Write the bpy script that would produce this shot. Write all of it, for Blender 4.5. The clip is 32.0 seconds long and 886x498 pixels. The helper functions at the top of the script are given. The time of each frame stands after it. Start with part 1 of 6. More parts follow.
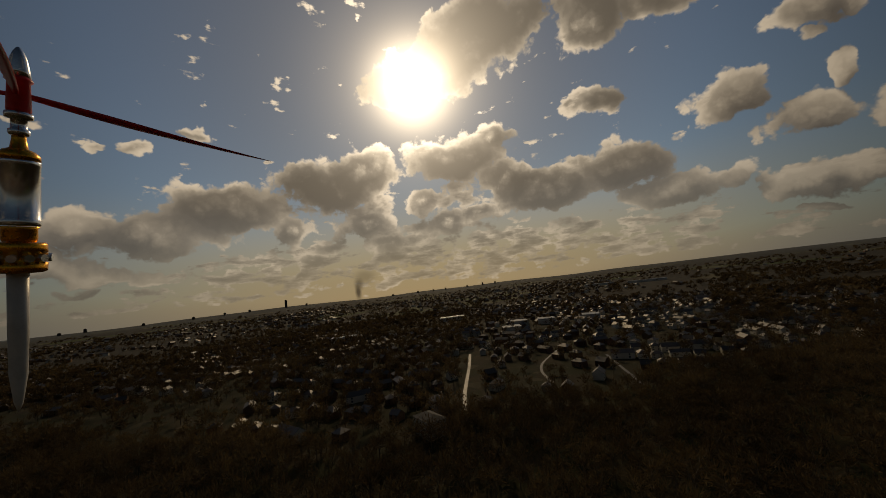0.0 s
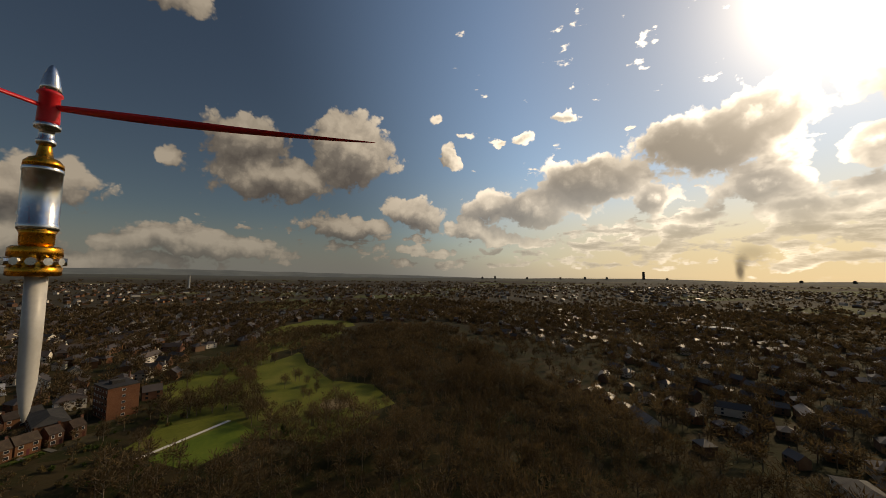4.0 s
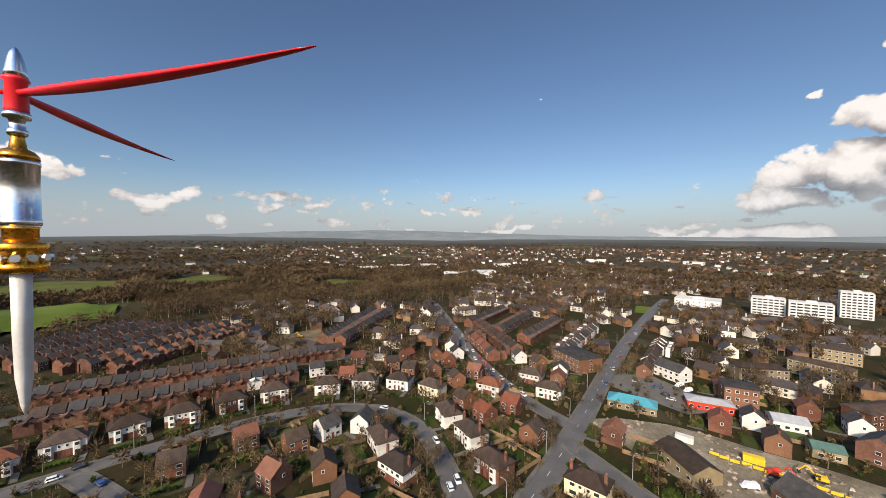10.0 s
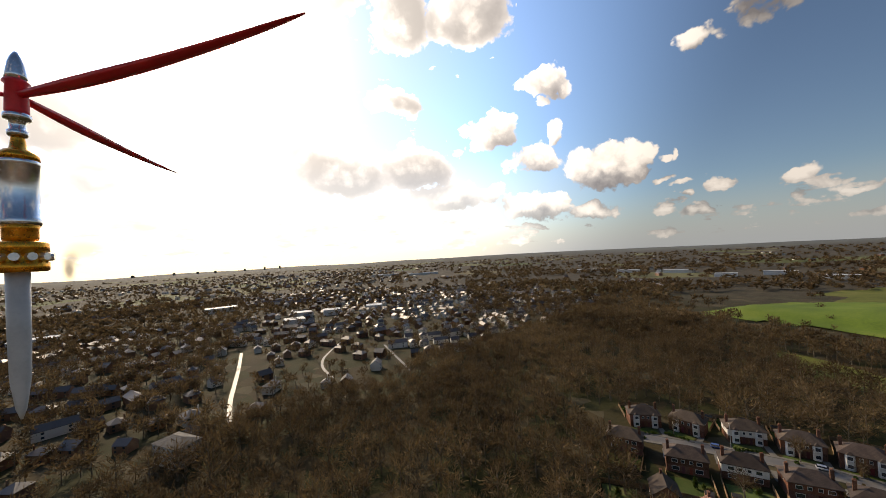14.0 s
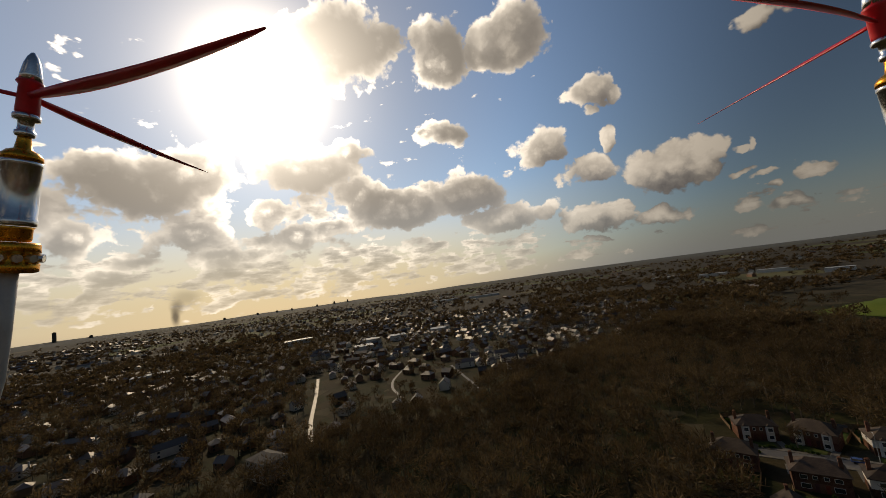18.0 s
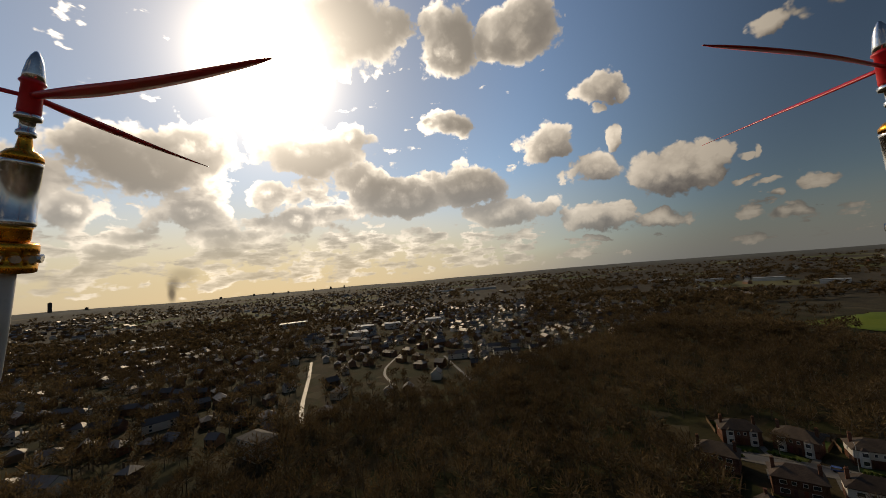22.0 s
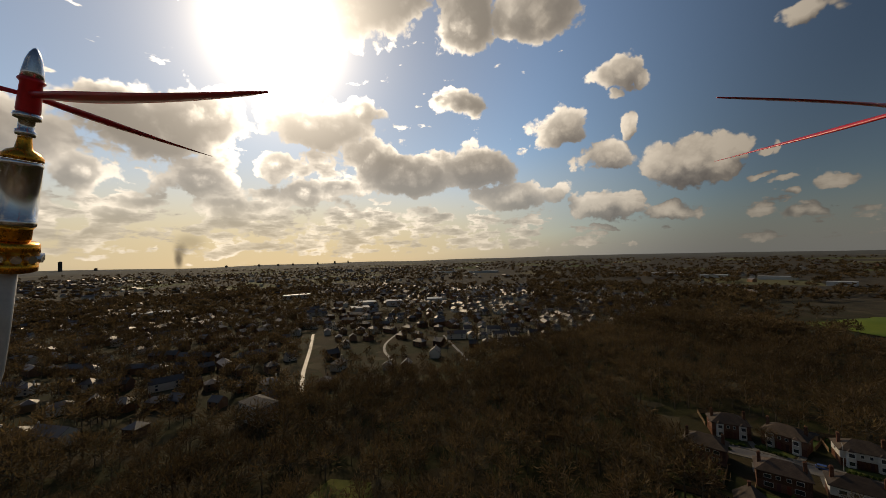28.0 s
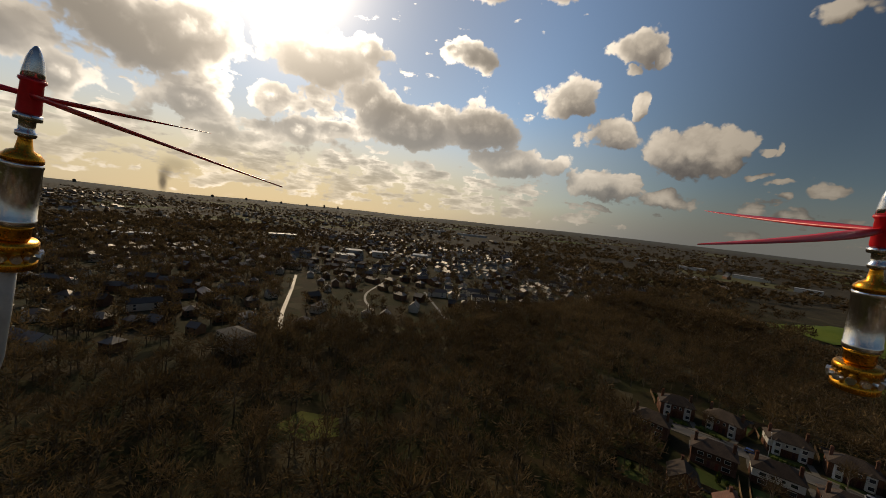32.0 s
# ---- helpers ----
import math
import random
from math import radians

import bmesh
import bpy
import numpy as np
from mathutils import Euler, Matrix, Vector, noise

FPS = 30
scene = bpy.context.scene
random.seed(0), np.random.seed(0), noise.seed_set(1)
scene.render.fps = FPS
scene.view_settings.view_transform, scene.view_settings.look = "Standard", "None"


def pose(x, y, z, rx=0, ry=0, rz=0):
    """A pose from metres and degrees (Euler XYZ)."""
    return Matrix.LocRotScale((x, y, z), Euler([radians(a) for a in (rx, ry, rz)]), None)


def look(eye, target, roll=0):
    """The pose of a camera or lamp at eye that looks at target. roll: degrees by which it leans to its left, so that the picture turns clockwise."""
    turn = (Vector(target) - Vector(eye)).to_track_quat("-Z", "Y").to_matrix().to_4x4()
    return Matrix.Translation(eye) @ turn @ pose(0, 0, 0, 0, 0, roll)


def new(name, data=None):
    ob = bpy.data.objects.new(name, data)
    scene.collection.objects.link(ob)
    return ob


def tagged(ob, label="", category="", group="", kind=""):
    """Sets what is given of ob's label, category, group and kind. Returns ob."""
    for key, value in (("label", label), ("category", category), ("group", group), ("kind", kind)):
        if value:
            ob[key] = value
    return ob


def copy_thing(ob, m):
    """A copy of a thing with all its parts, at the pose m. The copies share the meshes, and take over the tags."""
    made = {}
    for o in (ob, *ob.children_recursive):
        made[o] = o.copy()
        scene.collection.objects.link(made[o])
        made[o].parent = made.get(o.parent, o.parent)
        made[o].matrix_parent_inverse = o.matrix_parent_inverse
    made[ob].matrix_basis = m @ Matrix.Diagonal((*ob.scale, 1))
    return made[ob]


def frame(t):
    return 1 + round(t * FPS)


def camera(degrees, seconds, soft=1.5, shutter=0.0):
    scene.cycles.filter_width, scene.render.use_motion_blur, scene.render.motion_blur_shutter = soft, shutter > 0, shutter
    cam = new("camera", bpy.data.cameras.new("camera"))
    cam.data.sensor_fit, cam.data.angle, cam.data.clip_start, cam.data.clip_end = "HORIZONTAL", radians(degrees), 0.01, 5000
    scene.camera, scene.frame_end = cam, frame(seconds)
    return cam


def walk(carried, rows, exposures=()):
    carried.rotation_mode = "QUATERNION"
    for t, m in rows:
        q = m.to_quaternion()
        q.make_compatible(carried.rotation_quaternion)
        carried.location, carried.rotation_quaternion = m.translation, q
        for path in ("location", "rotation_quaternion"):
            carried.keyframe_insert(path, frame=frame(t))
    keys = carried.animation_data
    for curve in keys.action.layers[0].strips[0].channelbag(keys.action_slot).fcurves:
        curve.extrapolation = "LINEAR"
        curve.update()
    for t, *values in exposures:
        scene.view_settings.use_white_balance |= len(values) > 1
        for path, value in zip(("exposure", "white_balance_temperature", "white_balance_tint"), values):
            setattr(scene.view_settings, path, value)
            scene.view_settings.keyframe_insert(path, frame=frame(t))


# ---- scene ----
FOV = 103.0
cam = camera(FOV, 32.0, soft=0.8)

# Turn of the hovering camera: seconds, heading clockwise from north, pitch, lean to the left (degrees).
TURN = """
0.0 -24.19 6.07 -6.62
0.5 -24.72 5.23 -5.73
1.0 -25.30 5.55 -4.60
1.5 -27.78 5.00 -4.57
2.0 -35.31 5.51 -3.84
2.5 -46.08 6.23 -3.25
4.5 -89.20 3.47 1.73
5.0 -100.59 3.10 2.28
5.5 -112.97 1.91 2.55
6.0 -125.85 2.30 2.29
6.5 -137.96 2.55 1.52
7.0 -150.22 2.33 2.49
7.5 -163.16 1.32 1.81
8.0 -176.09 0.96 1.60
8.5 -189.70 0.77 1.34
9.0 -203.09 -0.20 0.84
9.5 -215.90 -1.70 0.32
10.0 -230.54 -1.88 0.39
10.5 -243.32 -2.49 -0.48
11.0 -255.36 -2.18 -3.27
11.5 -268.21 -1.38 -3.01
12.0 -282.03 -0.71 -3.08
12.5 -298.62 -0.62 -2.89
13.0 -315.98 0.10 -2.90
13.5 -332.41 1.43 -3.17
14.0 -351.56 1.18 -3.07
14.5 -360.53 3.61 -4.38
16.5 -360.21 1.88 1.59
17.0 -360.61 2.75 -2.02
17.5 -361.37 5.13 -8.70
18.0 -360.52 5.97 -7.75
18.5 -359.64 5.64 -3.03
19.0 -359.84 4.93 -3.29
19.5 -360.38 5.42 -3.23
20.0 -360.40 5.03 -3.33
20.5 -360.63 5.19 -4.11
21.0 -360.53 4.99 -4.62
21.5 -360.11 5.28 -4.72
22.0 -360.49 4.52 -4.70
22.5 -360.67 5.12 -5.27
23.0 -358.34 5.41 -3.68
23.5 -359.37 4.07 -3.05
24.0 -362.21 3.04 -2.75
24.5 -362.37 2.35 -1.96
26.5 -361.41 3.62 -4.39
27.0 -361.98 5.22 -2.14
27.5 -363.22 2.05 -2.32
28.0 -361.40 1.46 -1.51
28.5 -360.65 4.11 -3.55
29.0 -361.58 0.07 -4.30
29.5 -361.62 3.70 -3.95
30.0 -365.75 2.39 -2.88
30.5 -362.48 0.11 0.62
31.0 -361.27 2.32 3.43
31.5 -360.60 -0.23 4.30
32.0 -359.39 -5.08 6.13
"""
HEIGHT = 73.0                # hover height at the start and towards the end
HIGH = 79.5                  # hover height while it turns once round
FOCAL = 784 / math.tan(radians(FOV / 2))
PIX = 0.25 / FOCAL           # metres on the rotor plane, 0.25 m before the lens


def turned(heading, pitch, lean):
    y, p = radians(heading), radians(pitch)
    f = Vector((math.sin(y) * math.cos(p), math.cos(y) * math.cos(p), math.sin(p)))
    return look((0, 0, 0), f, lean)


def lens_point(px, py, depth=0.25):
    """A point before the lens, in the camera's own axes."""
    k = depth / FOCAL
    return Vector(((px - 784) * k, (441 - py) * k, -depth))


REST = Matrix.Translation((0, 0, HEIGHT)) @ turned(-0.6, 4.0, -2.6)   # how the hovering aircraft hangs
LEFT_C, RIGHT_C = lens_point(34, 330), lens_point(1608, 330)
LEFT_W = REST @ LEFT_C
ROUND_W = Vector((0, 0, HIGH))                                           # the motor about which the lens turns


def ease(f):
    f = min(1.0, max(0.0, f))
    return f * f * (3 - 2 * f)


def eye_at(t, q):
    """The lens keeps beside one of its motors; it climbs before the turn and sinks after it."""
    up = ease((t - 3.0) / 0.9) - ease((t - 15.0) / 0.9)
    return LEFT_W.lerp(ROUND_W, up) - q @ LEFT_C


path = []
keys = [[float(v) for v in line.split()] for line in TURN.split("\n") if line.strip()]
times = [k[0] for k in keys]
for t in sorted(set(times) | {3.0, 3.3, 3.6, 3.9, 15.0, 15.3, 15.6, 15.9, 25.2, 25.9}):
    a = turned(*[float(np.interp(t, times, [k[i] for k in keys])) for i in (1, 2, 3)])
    path.append((t, Matrix.Translation(eye_at(t, a.to_3x3())) @ a))
EXPOSURES = [(0, -2.9, 9800, 13), (1, -2.2, 9800, 13), (2.5, -2.0, 9600, 13), (4.5, -1.25, 8800, 13), (5, -1.0, 8600, 13), (6, -0.5, 8100, 14), (7, -0.18, 7700, 13), (8, -0.02, 7300, 14), (9, -0.05, 6900, 15),
             (10, 0.08, 6800, 15), (11, 0.3, 6700, 15), (12, 0.38, 6900, 17), (13, 0.36, 7200, 18), (14, -0.2, 7600, 15), (14.5, -0.8, 8100, 13), (16.5, -1.45, 8200, 13), (18, -1.6, 8300, 13), (32, -1.65, 8400, 13)]
walk(cam, path, EXPOSURES)

# ---- sky and sun ----
SUN_AZ, SUN_EL = -26.2, 31.2
SUN = Vector((math.sin(radians(SUN_AZ)) * math.cos(radians(SUN_EL)), math.cos(radians(SUN_AZ)) * math.cos(radians(SUN_EL)), math.sin(radians(SUN_EL))))
lamp = new("sun", bpy.data.lights.new("sun", "SUN"))
lamp.data.energy, lamp.data.angle, lamp.data.color = 5.0, radians(0.6), (1.0, 0.87, 0.66)
lamp.matrix_world = look(SUN * 200, (0, 0, 0))


class Nodes:
    """Short hand for building node trees."""

    def __init__(self, tree):
        self.tree = tree

    def add(self, kind, **sets):
        n = self.tree.nodes.new(kind)
        for k, v in sets.items():
            if k == "operation":
                n.operation = v
            elif k == "blend":
                n.data_type, n.blend_type = "RGBA", v
        return n

    def put(self, socket, v):
        if isinstance(v, bpy.types.NodeSocket):
            self.tree.links.new(v, socket)
        elif v is not None:
            socket.default_value = v

    def math(self, op, a, b=None, c=None, clamp=False):
        n = self.add("ShaderNodeMath", operation=op)
        n.use_clamp = clamp
        for s, v in zip(n.inputs, (a, b, c)):
            self.put(s, v)
        return n.outputs[0]

    def vec(self, op, a, b=None, out=0):
        n = self.add("ShaderNodeVectorMath", operation=op)
        self.put(n.inputs[0], a)
        self.put(n.inputs[1], b)
        return n.outputs[out]

    def noise(self, vector, scale, detail=4.0, rough=0.55, out=0):
        n = self.add("ShaderNodeTexNoise")
        self.put(n.inputs["Vector"], vector)
        n.inputs["Scale"].default_value, n.inputs["Detail"].default_value, n.inputs["Roughness"].default_value = scale, detail, rough
        return n.outputs[out]

    def ramp(self, fac, stops, ease="LINEAR"):
        n = self.add("ShaderNodeValToRGB")
        n.color_ramp.interpolation = ease
        e = n.color_ramp.elements
        while len(e) < len(stops):
            e.new(0.5)
        for s, (pos, col) in zip(e, stops):
            s.position, s.color = pos, (*col, 1) if len(col) == 3 else col
        self.put(n.inputs[0], fac)
        return n.outputs[0]

    def mix(self, fac, a, b, blend="MIX"):
        n = self.add("ShaderNodeMix", blend=blend)
        for s, v in ((n.inputs[0], fac), (n.inputs[6], a), (n.inputs[7], b)):
            if isinstance(v, tuple) and len(v) == 3:
                v = (*v, 1)
            self.put(s, v)
        return n.outputs[2]

    def smooth(self, v, lo, hi):
        n = self.add("ShaderNodeMapRange")
        n.interpolation_type = "SMOOTHSTEP"
        self.put(n.inputs[0], v)
        n.inputs[1].default_value, n.inputs[2].default_value = lo, hi
        return n.outputs[0]


SEAM = 55.0                                  # the map of headings is cut in the clear eastern sky


class Heaps:
    """A field of cumulus heaps on the map of headings and elevations."""

    def __init__(self, name):
        self.tree = bpy.data.node_groups.new(name, "ShaderNodeTree")
        self.tree.interface.new_socket("Vector", in_out="INPUT", socket_type="NodeSocketVector")
        self.tree.interface.new_socket("Density", in_out="OUTPUT", socket_type="NodeSocketFloat")
        self.n = Nodes(self.tree)
        self.start, self.end, self.nearest = self.n.add("NodeGroupInput"), self.n.add("NodeGroupOutput"), None

    def heap(self, az, el, wide, high):
        n = self.n
        a = (az + SEAM + 180) % 360 - 180
        v = n.vec("SUBTRACT", self.start.outputs[0], (radians(a), radians(el), 0))
        v = n.vec("MULTIPLY", v, (math.cos(radians(el)) / radians(wide), 1 / radians(high), 0))
        d = n.vec("LENGTH", v, out=1)
        d = n.math("MULTIPLY_ADD", d, high ** 0.4, -(high ** 0.4))      # larger heaps have a deeper inside
        self.nearest = d if self.nearest is None else n.math("SMOOTH_MIN", self.nearest, d, 0.12)

    def close(self):
        self.n.put(self.end.inputs[0], self.n.math("MULTIPLY", self.nearest, -1.0))


all_heaps = Heaps("cumulus")


def cloud(az, el, wide, high):
    """One heap of cumulus: heading, elevation and half sizes in degrees."""
    if -80 < az < 34 and el > 4:                # towards the sun the heaps stand closer together
        wide, high = wide * 1.16, high * 1.16
    all_heaps.heap(az, el, wide, high)


def cumulus_field():
    cloud(-15.2, 35.8, 8.8, 4.8)
    cloud(-22.3, 33.1, 6.3, 4.0)
    cloud(-29.5, 31.1, 4.5, 3.6)
    cloud(-6.7, 36.7, 3.1, 3.6)
    cloud(2.9, 34.9, 4.1, 4.7)
    cloud(15.7, 34.8, 5.1, 4.4)
    cloud(10.4, 33.3, 2.7, 2.4)
    cloud(29.2, 23.7, 1.4, 1.1)
    cloud(25.5, 21.9, 1.4, 0.9)
    cloud(2.7, 24.1, 3.4, 2.1)
    cloud(-1.2, 23.8, 1.9, 1.1)
    cloud(-40.7, 17.6, 7.7, 3.9)
    cloud(-44.4, 18.3, 2.8, 2.6)
    cloud(-35.3, 19.4, 4.2, 3.6)
    cloud(-48.0, 10.9, 3.0, 2.4)
    cloud(-36.7, 11.3, 5.1, 2.5)
    cloud(-22.6, 10.3, 4.3, 2.0)
    cloud(-21.3, 20.6, 8.5, 3.6)
    cloud(-14.3, 22.5, 3.3, 2.4)
    cloud(-7.7, 12.9, 8.9, 3.2)
    cloud(3.6, 14.3, 7.1, 3.7)
    cloud(9.7, 9.8, 6.2, 2.1)
    cloud(17.3, 18.8, 3.6, 2.9)
    cloud(23.4, 14.5, 3.4, 2.1)
    cloud(26.9, 17.8, 1.0, 1.7)
    cloud(33.7, 12.2, 4.7, 3.4)
    cloud(36.9, 12.6, 2.6, 2.1)
    cloud(39.0, 13.0, 1.2, 1.1)
    cloud(42.4, 12.3, 0.7, 0.9)
    cloud(40.4, 9.0, 1.4, 0.7)
    cloud(41.5, 4.9, 1.9, 1.0)
    cloud(45.4, 4.9, 1.7, 0.8)
    cloud(47.2, 7.2, 1.5, 1.2)
    cloud(43.9, 6.4, 0.7, 0.7)
    cloud(16.3, 9.7, 2.7, 1.5)
    cloud(23.8, 7.1, 6.1, 2.0)
    cloud(32.3, 6.0, 5.2, 1.5)
    cloud(-41.3, 7.7, 3.7, 1.2)
    cloud(-32.2, 8.2, 3.2, 1.9)
    cloud(-44.3, 6.2, 2.4, 0.9)
    cloud(-17.6, 11.0, 2.5, 1.6)
    cloud(-13.0, 15.7, 4.3, 2.6)
    cloud(-26.3, 14.0, 2.9, 1.8)
    cloud(-47.1, 4.1, 1.6, 0.6)
    cloud(-41.8, 3.4, 2.1, 0.5)
    cloud(-36.2, 4.3, 2.4, 0.6)
    cloud(-28.8, 6.7, 2.9, 0.8)
    cloud(23.4, 4.0, 2.3, 0.5)
    cloud(-54.9, 14.3, 7.6, 3.1)
    cloud(-63.9, 10.5, 8.2, 2.9)
    cloud(-68.2, 11.6, 3.0, 1.5)
    cloud(-68.7, 6.0, 3.4, 1.1)
    cloud(-73.7, 8.7, 1.7, 1.6)
    cloud(-59.2, 23.6, 2.2, 1.0)
    cloud(-65.3, 20.5, 1.5, 1.1)
    cloud(-69.3, 20.2, 0.7, 0.4)
    cloud(-70.5, 4.0, 2.1, 0.6)
    cloud(-64.5, 5.5, 3.3, 0.9)
    cloud(-77.1, 18.5, 0.9, 2.2)
    cloud(-122.8, 33.8, 8.4, 2.6)
    cloud(-101.7, 38.4, 3.4, 0.9)
    cloud(-108.6, 18.7, 6.2, 4.2)
    cloud(-93.3, 19.0, 7.3, 6.1)
    cloud(-104.7, 13.9, 9.8, 3.7)
    cloud(-116.0, 15.2, 1.8, 1.5)
    cloud(-130.3, 9.2, 7.7, 3.1)
    cloud(-132.7, 3.7, 3.8, 1.9)
    cloud(-114.5, 3.9, 12.0, 2.3)
    cloud(-93.8, 7.5, 7.9, 2.5)
    cloud(-82.8, 10.0, 5.0, 2.9)
    cloud(-70.5, 11.4, 4.8, 2.0)
    cloud(-74.3, 22.0, 1.1, 0.4)
    cloud(-79.8, 25.0, 1.0, 0.7)
    cloud(-73.7, 7.2, 4.4, 1.6)
    cloud(-126.5, 1.0, 16.2, 1.3)
    cloud(-81.5, 3.8, 7.4, 1.0)
    cloud(-84.8, 1.3, 1.9, 0.6)
    cloud(-168.5, 31.9, 6.1, 3.8)
    cloud(-159.5, 31.8, 4.7, 3.3)
    cloud(179.8, 18.8, 0.8, 0.9)
    cloud(175.3, 15.4, 1.0, 0.6)
    cloud(-152.0, 14.1, 7.0, 4.0)
    cloud(179.5, 12.8, 2.4, 2.0)
    cloud(-171.4, 13.0, 5.5, 3.5)
    cloud(177.7, 8.1, 7.9, 2.6)
    cloud(173.5, 4.6, 5.7, 2.1)
    cloud(-175.0, 6.3, 7.9, 2.8)
    cloud(-160.8, 5.4, 3.5, 2.2)
    cloud(-141.6, 6.2, 3.6, 2.0)
    cloud(-170.1, 3.3, 11.3, 1.7)
    cloud(-130.3, 4.0, 5.3, 2.1)
    cloud(-150.5, 1.3, 13.5, 1.3)
    cloud(172.0, 0.4, 6.9, 1.0)
    cloud(164.3, 0.6, 3.6, 0.8)
    cloud(104.1, 4.0, 1.4, 0.7)
    cloud(108.1, 3.7, 1.9, 0.6)
    cloud(133.7, 4.7, 4.1, 1.0)
    cloud(129.4, 3.7, 2.6, 0.6)
    cloud(97.4, 2.7, 1.8, 0.9)
    cloud(115.2, 0.7, 4.2, 0.4)
    cloud(140.1, 1.1, 5.5, 0.5)
    cloud(163.2, 1.7, 4.9, 0.5)
    cloud(53.1, 28.9, 4.0, 3.1)
    cloud(66.8, 29.4, 4.1, 3.1)
    cloud(59.1, 26.1, 8.4, 2.3)
    cloud(46.5, 25.2, 2.7, 2.0)
    cloud(26.5, 24.8, 2.8, 2.6)
    cloud(41.3, 12.1, 1.2, 0.8)
    cloud(53.9, 7.2, 2.7, 1.2)
    cloud(42.9, 8.1, 1.7, 0.5)
    cloud(45.2, 4.2, 2.7, 1.2)
    cloud(59.3, 5.2, 2.0, 0.5)
    cloud(65.2, 4.5, 4.0, 0.7)
    cloud(80.8, 7.4, 3.3, 1.2)
    cloud(90.6, 5.0, 5.7, 1.0)
    cloud(104.0, 5.5, 2.2, 0.7)
    cloud(109.0, 4.6, 2.4, 0.8)
    cloud(126.3, 3.5, 1.5, 0.7)
    cloud(124.5, 0.6, 3.5, 0.4)
    cloud(116.6, 0.8, 2.2, 0.4)
    cloud(36.9, 10.8, 2.6, 1.9)


cumulus_field()
all_heaps.close()

world = bpy.data.worlds.new("sky")
scene.world = world
world.use_nodes = True
world.node_tree.nodes.clear()
wn = Nodes(world.node_tree)
way = wn.add("ShaderNodeTexCoord").outputs["Generated"]
sky = wn.add("ShaderNodeTexSky")
sky.sky_type, sky.sun_disc = "NISHITA", False
sky.sun_elevation, sky.sun_rotation = radians(SUN_EL), radians(SUN_AZ)
sky.altitude, sky.air_density, sky.dust_density, sky.ozone_density = 120, 1.1, 0.3, 4.0
turn = wn.add("ShaderNodeVectorRotate")
turn.rotation_type = "Z_AXIS"
wn.put(turn.inputs["Vector"], way)
turn.inputs["Angle"].default_value = radians(-SEAM)
sep = wn.add("ShaderNodeSeparateXYZ")
wn.put(sep.inputs[0], turn.outputs[0])
head = wn.math("ARCTAN2", sep.outputs[0], sep.outputs[1])
elev = wn.math("ARCSINE", sep.outputs[2])
flat = wn.add("ShaderNodeCombineXYZ")
wn.put(flat.inputs[0], head)
wn.put(flat.inputs[1], elev)
warp = wn.vec("MULTIPLY", wn.vec("SUBTRACT", wn.noise(way, 9.0, 4.0, 0.55, out=1), (0.5, 0.5, 0.5)), (0.13, 0.09, 0.0))
where = wn.vec("ADD", flat.outputs[0], warp)


def billows(at):
    """Rounded swellings with creases between them, at three sizes."""
    total = None
    for scale, gain in ((13.0, 0.85), (29.0, 0.55), (64.0, 0.30), (140.0, 0.14)):
        cell = wn.add("ShaderNodeTexVoronoi")
        cell.feature = "SMOOTH_F1"
        wn.put(cell.inputs["Vector"], at)
        cell.inputs["Scale"].default_value, cell.inputs["Smoothness"].default_value = scale, 0.35
        v = wn.math("MULTIPLY_ADD", cell.outputs["Distance"], -gain, 0.46 * gain)
        total = v if total is None else wn.math("ADD", total, v)
    return total


def density(heaps, offset):
    g = wn.add("ShaderNodeGroup")
    g.node_tree = heaps.tree
    wn.put(g.inputs[0], wn.vec("ADD", where, offset))
    return g.outputs[0]


toward = wn.vec("DOT_PRODUCT", way, tuple(SUN), out=1)
near_sun = wn.smooth(toward, 0.45, 0.96)
puffs = billows(wn.vec("ADD", way, wn.vec("MULTIPLY", wn.noise(way, 30.0, 3.0, 0.6, out=1), (0.03, 0.03, 0.03))))
heaped = density(all_heaps, (0, 0, 0))
low_noise = wn.noise(wn.vec("MULTIPLY", way, (1.0, 1.0, 3.6)), 13.0, 5.0, 0.55)
low_bank = wn.math("MULTIPLY", wn.smooth(elev, 0.0, 0.03), wn.smooth(elev, 0.20, 0.09))
low = wn.math("MULTIPLY_ADD", low_noise, 2.6, wn.math("MULTIPLY_ADD", low_bank, 0.75, -2.22))
low = wn.math("ADD", low, wn.math("MULTIPLY", near_sun, 0.55))
bank = wn.math("MULTIPLY", wn.math("MULTIPLY", wn.smooth(elev, 0.05, 0.11), wn.smooth(elev, 0.38, 0.24)), wn.smooth(toward, 0.62, 0.95))
heap_noise = wn.noise(wn.vec("MULTIPLY", way, (1.0, 1.0, 1.9)), 7.0, 4.0, 0.52)
low = wn.math("MAXIMUM", low, wn.math("MULTIPLY_ADD", heap_noise, 3.4, wn.math("MULTIPLY_ADD", bank, 1.25, -2.75)))
dense = wn.math("MAXIMUM", heaped, low)
ragged = wn.math("ADD", dense, puffs)
cover = wn.smooth(ragged, -0.06, 0.24)
sun_at = (radians((SUN_AZ + SEAM + 180) % 360 - 180), radians(SUN_EL), 0.0)
sunward = wn.vec("NORMALIZE", wn.vec("SUBTRACT", sun_at, flat.outputs[0]))
sunward = wn.vec("MULTIPLY", sunward, (0.055, 0.045, 0.0))
aside = wn.add("ShaderNodeMix")                                    # the sun stands high over the heaps behind the lens
aside.data_type = "VECTOR"
wn.put(aside.inputs[0], near_sun)
wn.put(aside.inputs[4], (0.0, 0.040, 0.0))
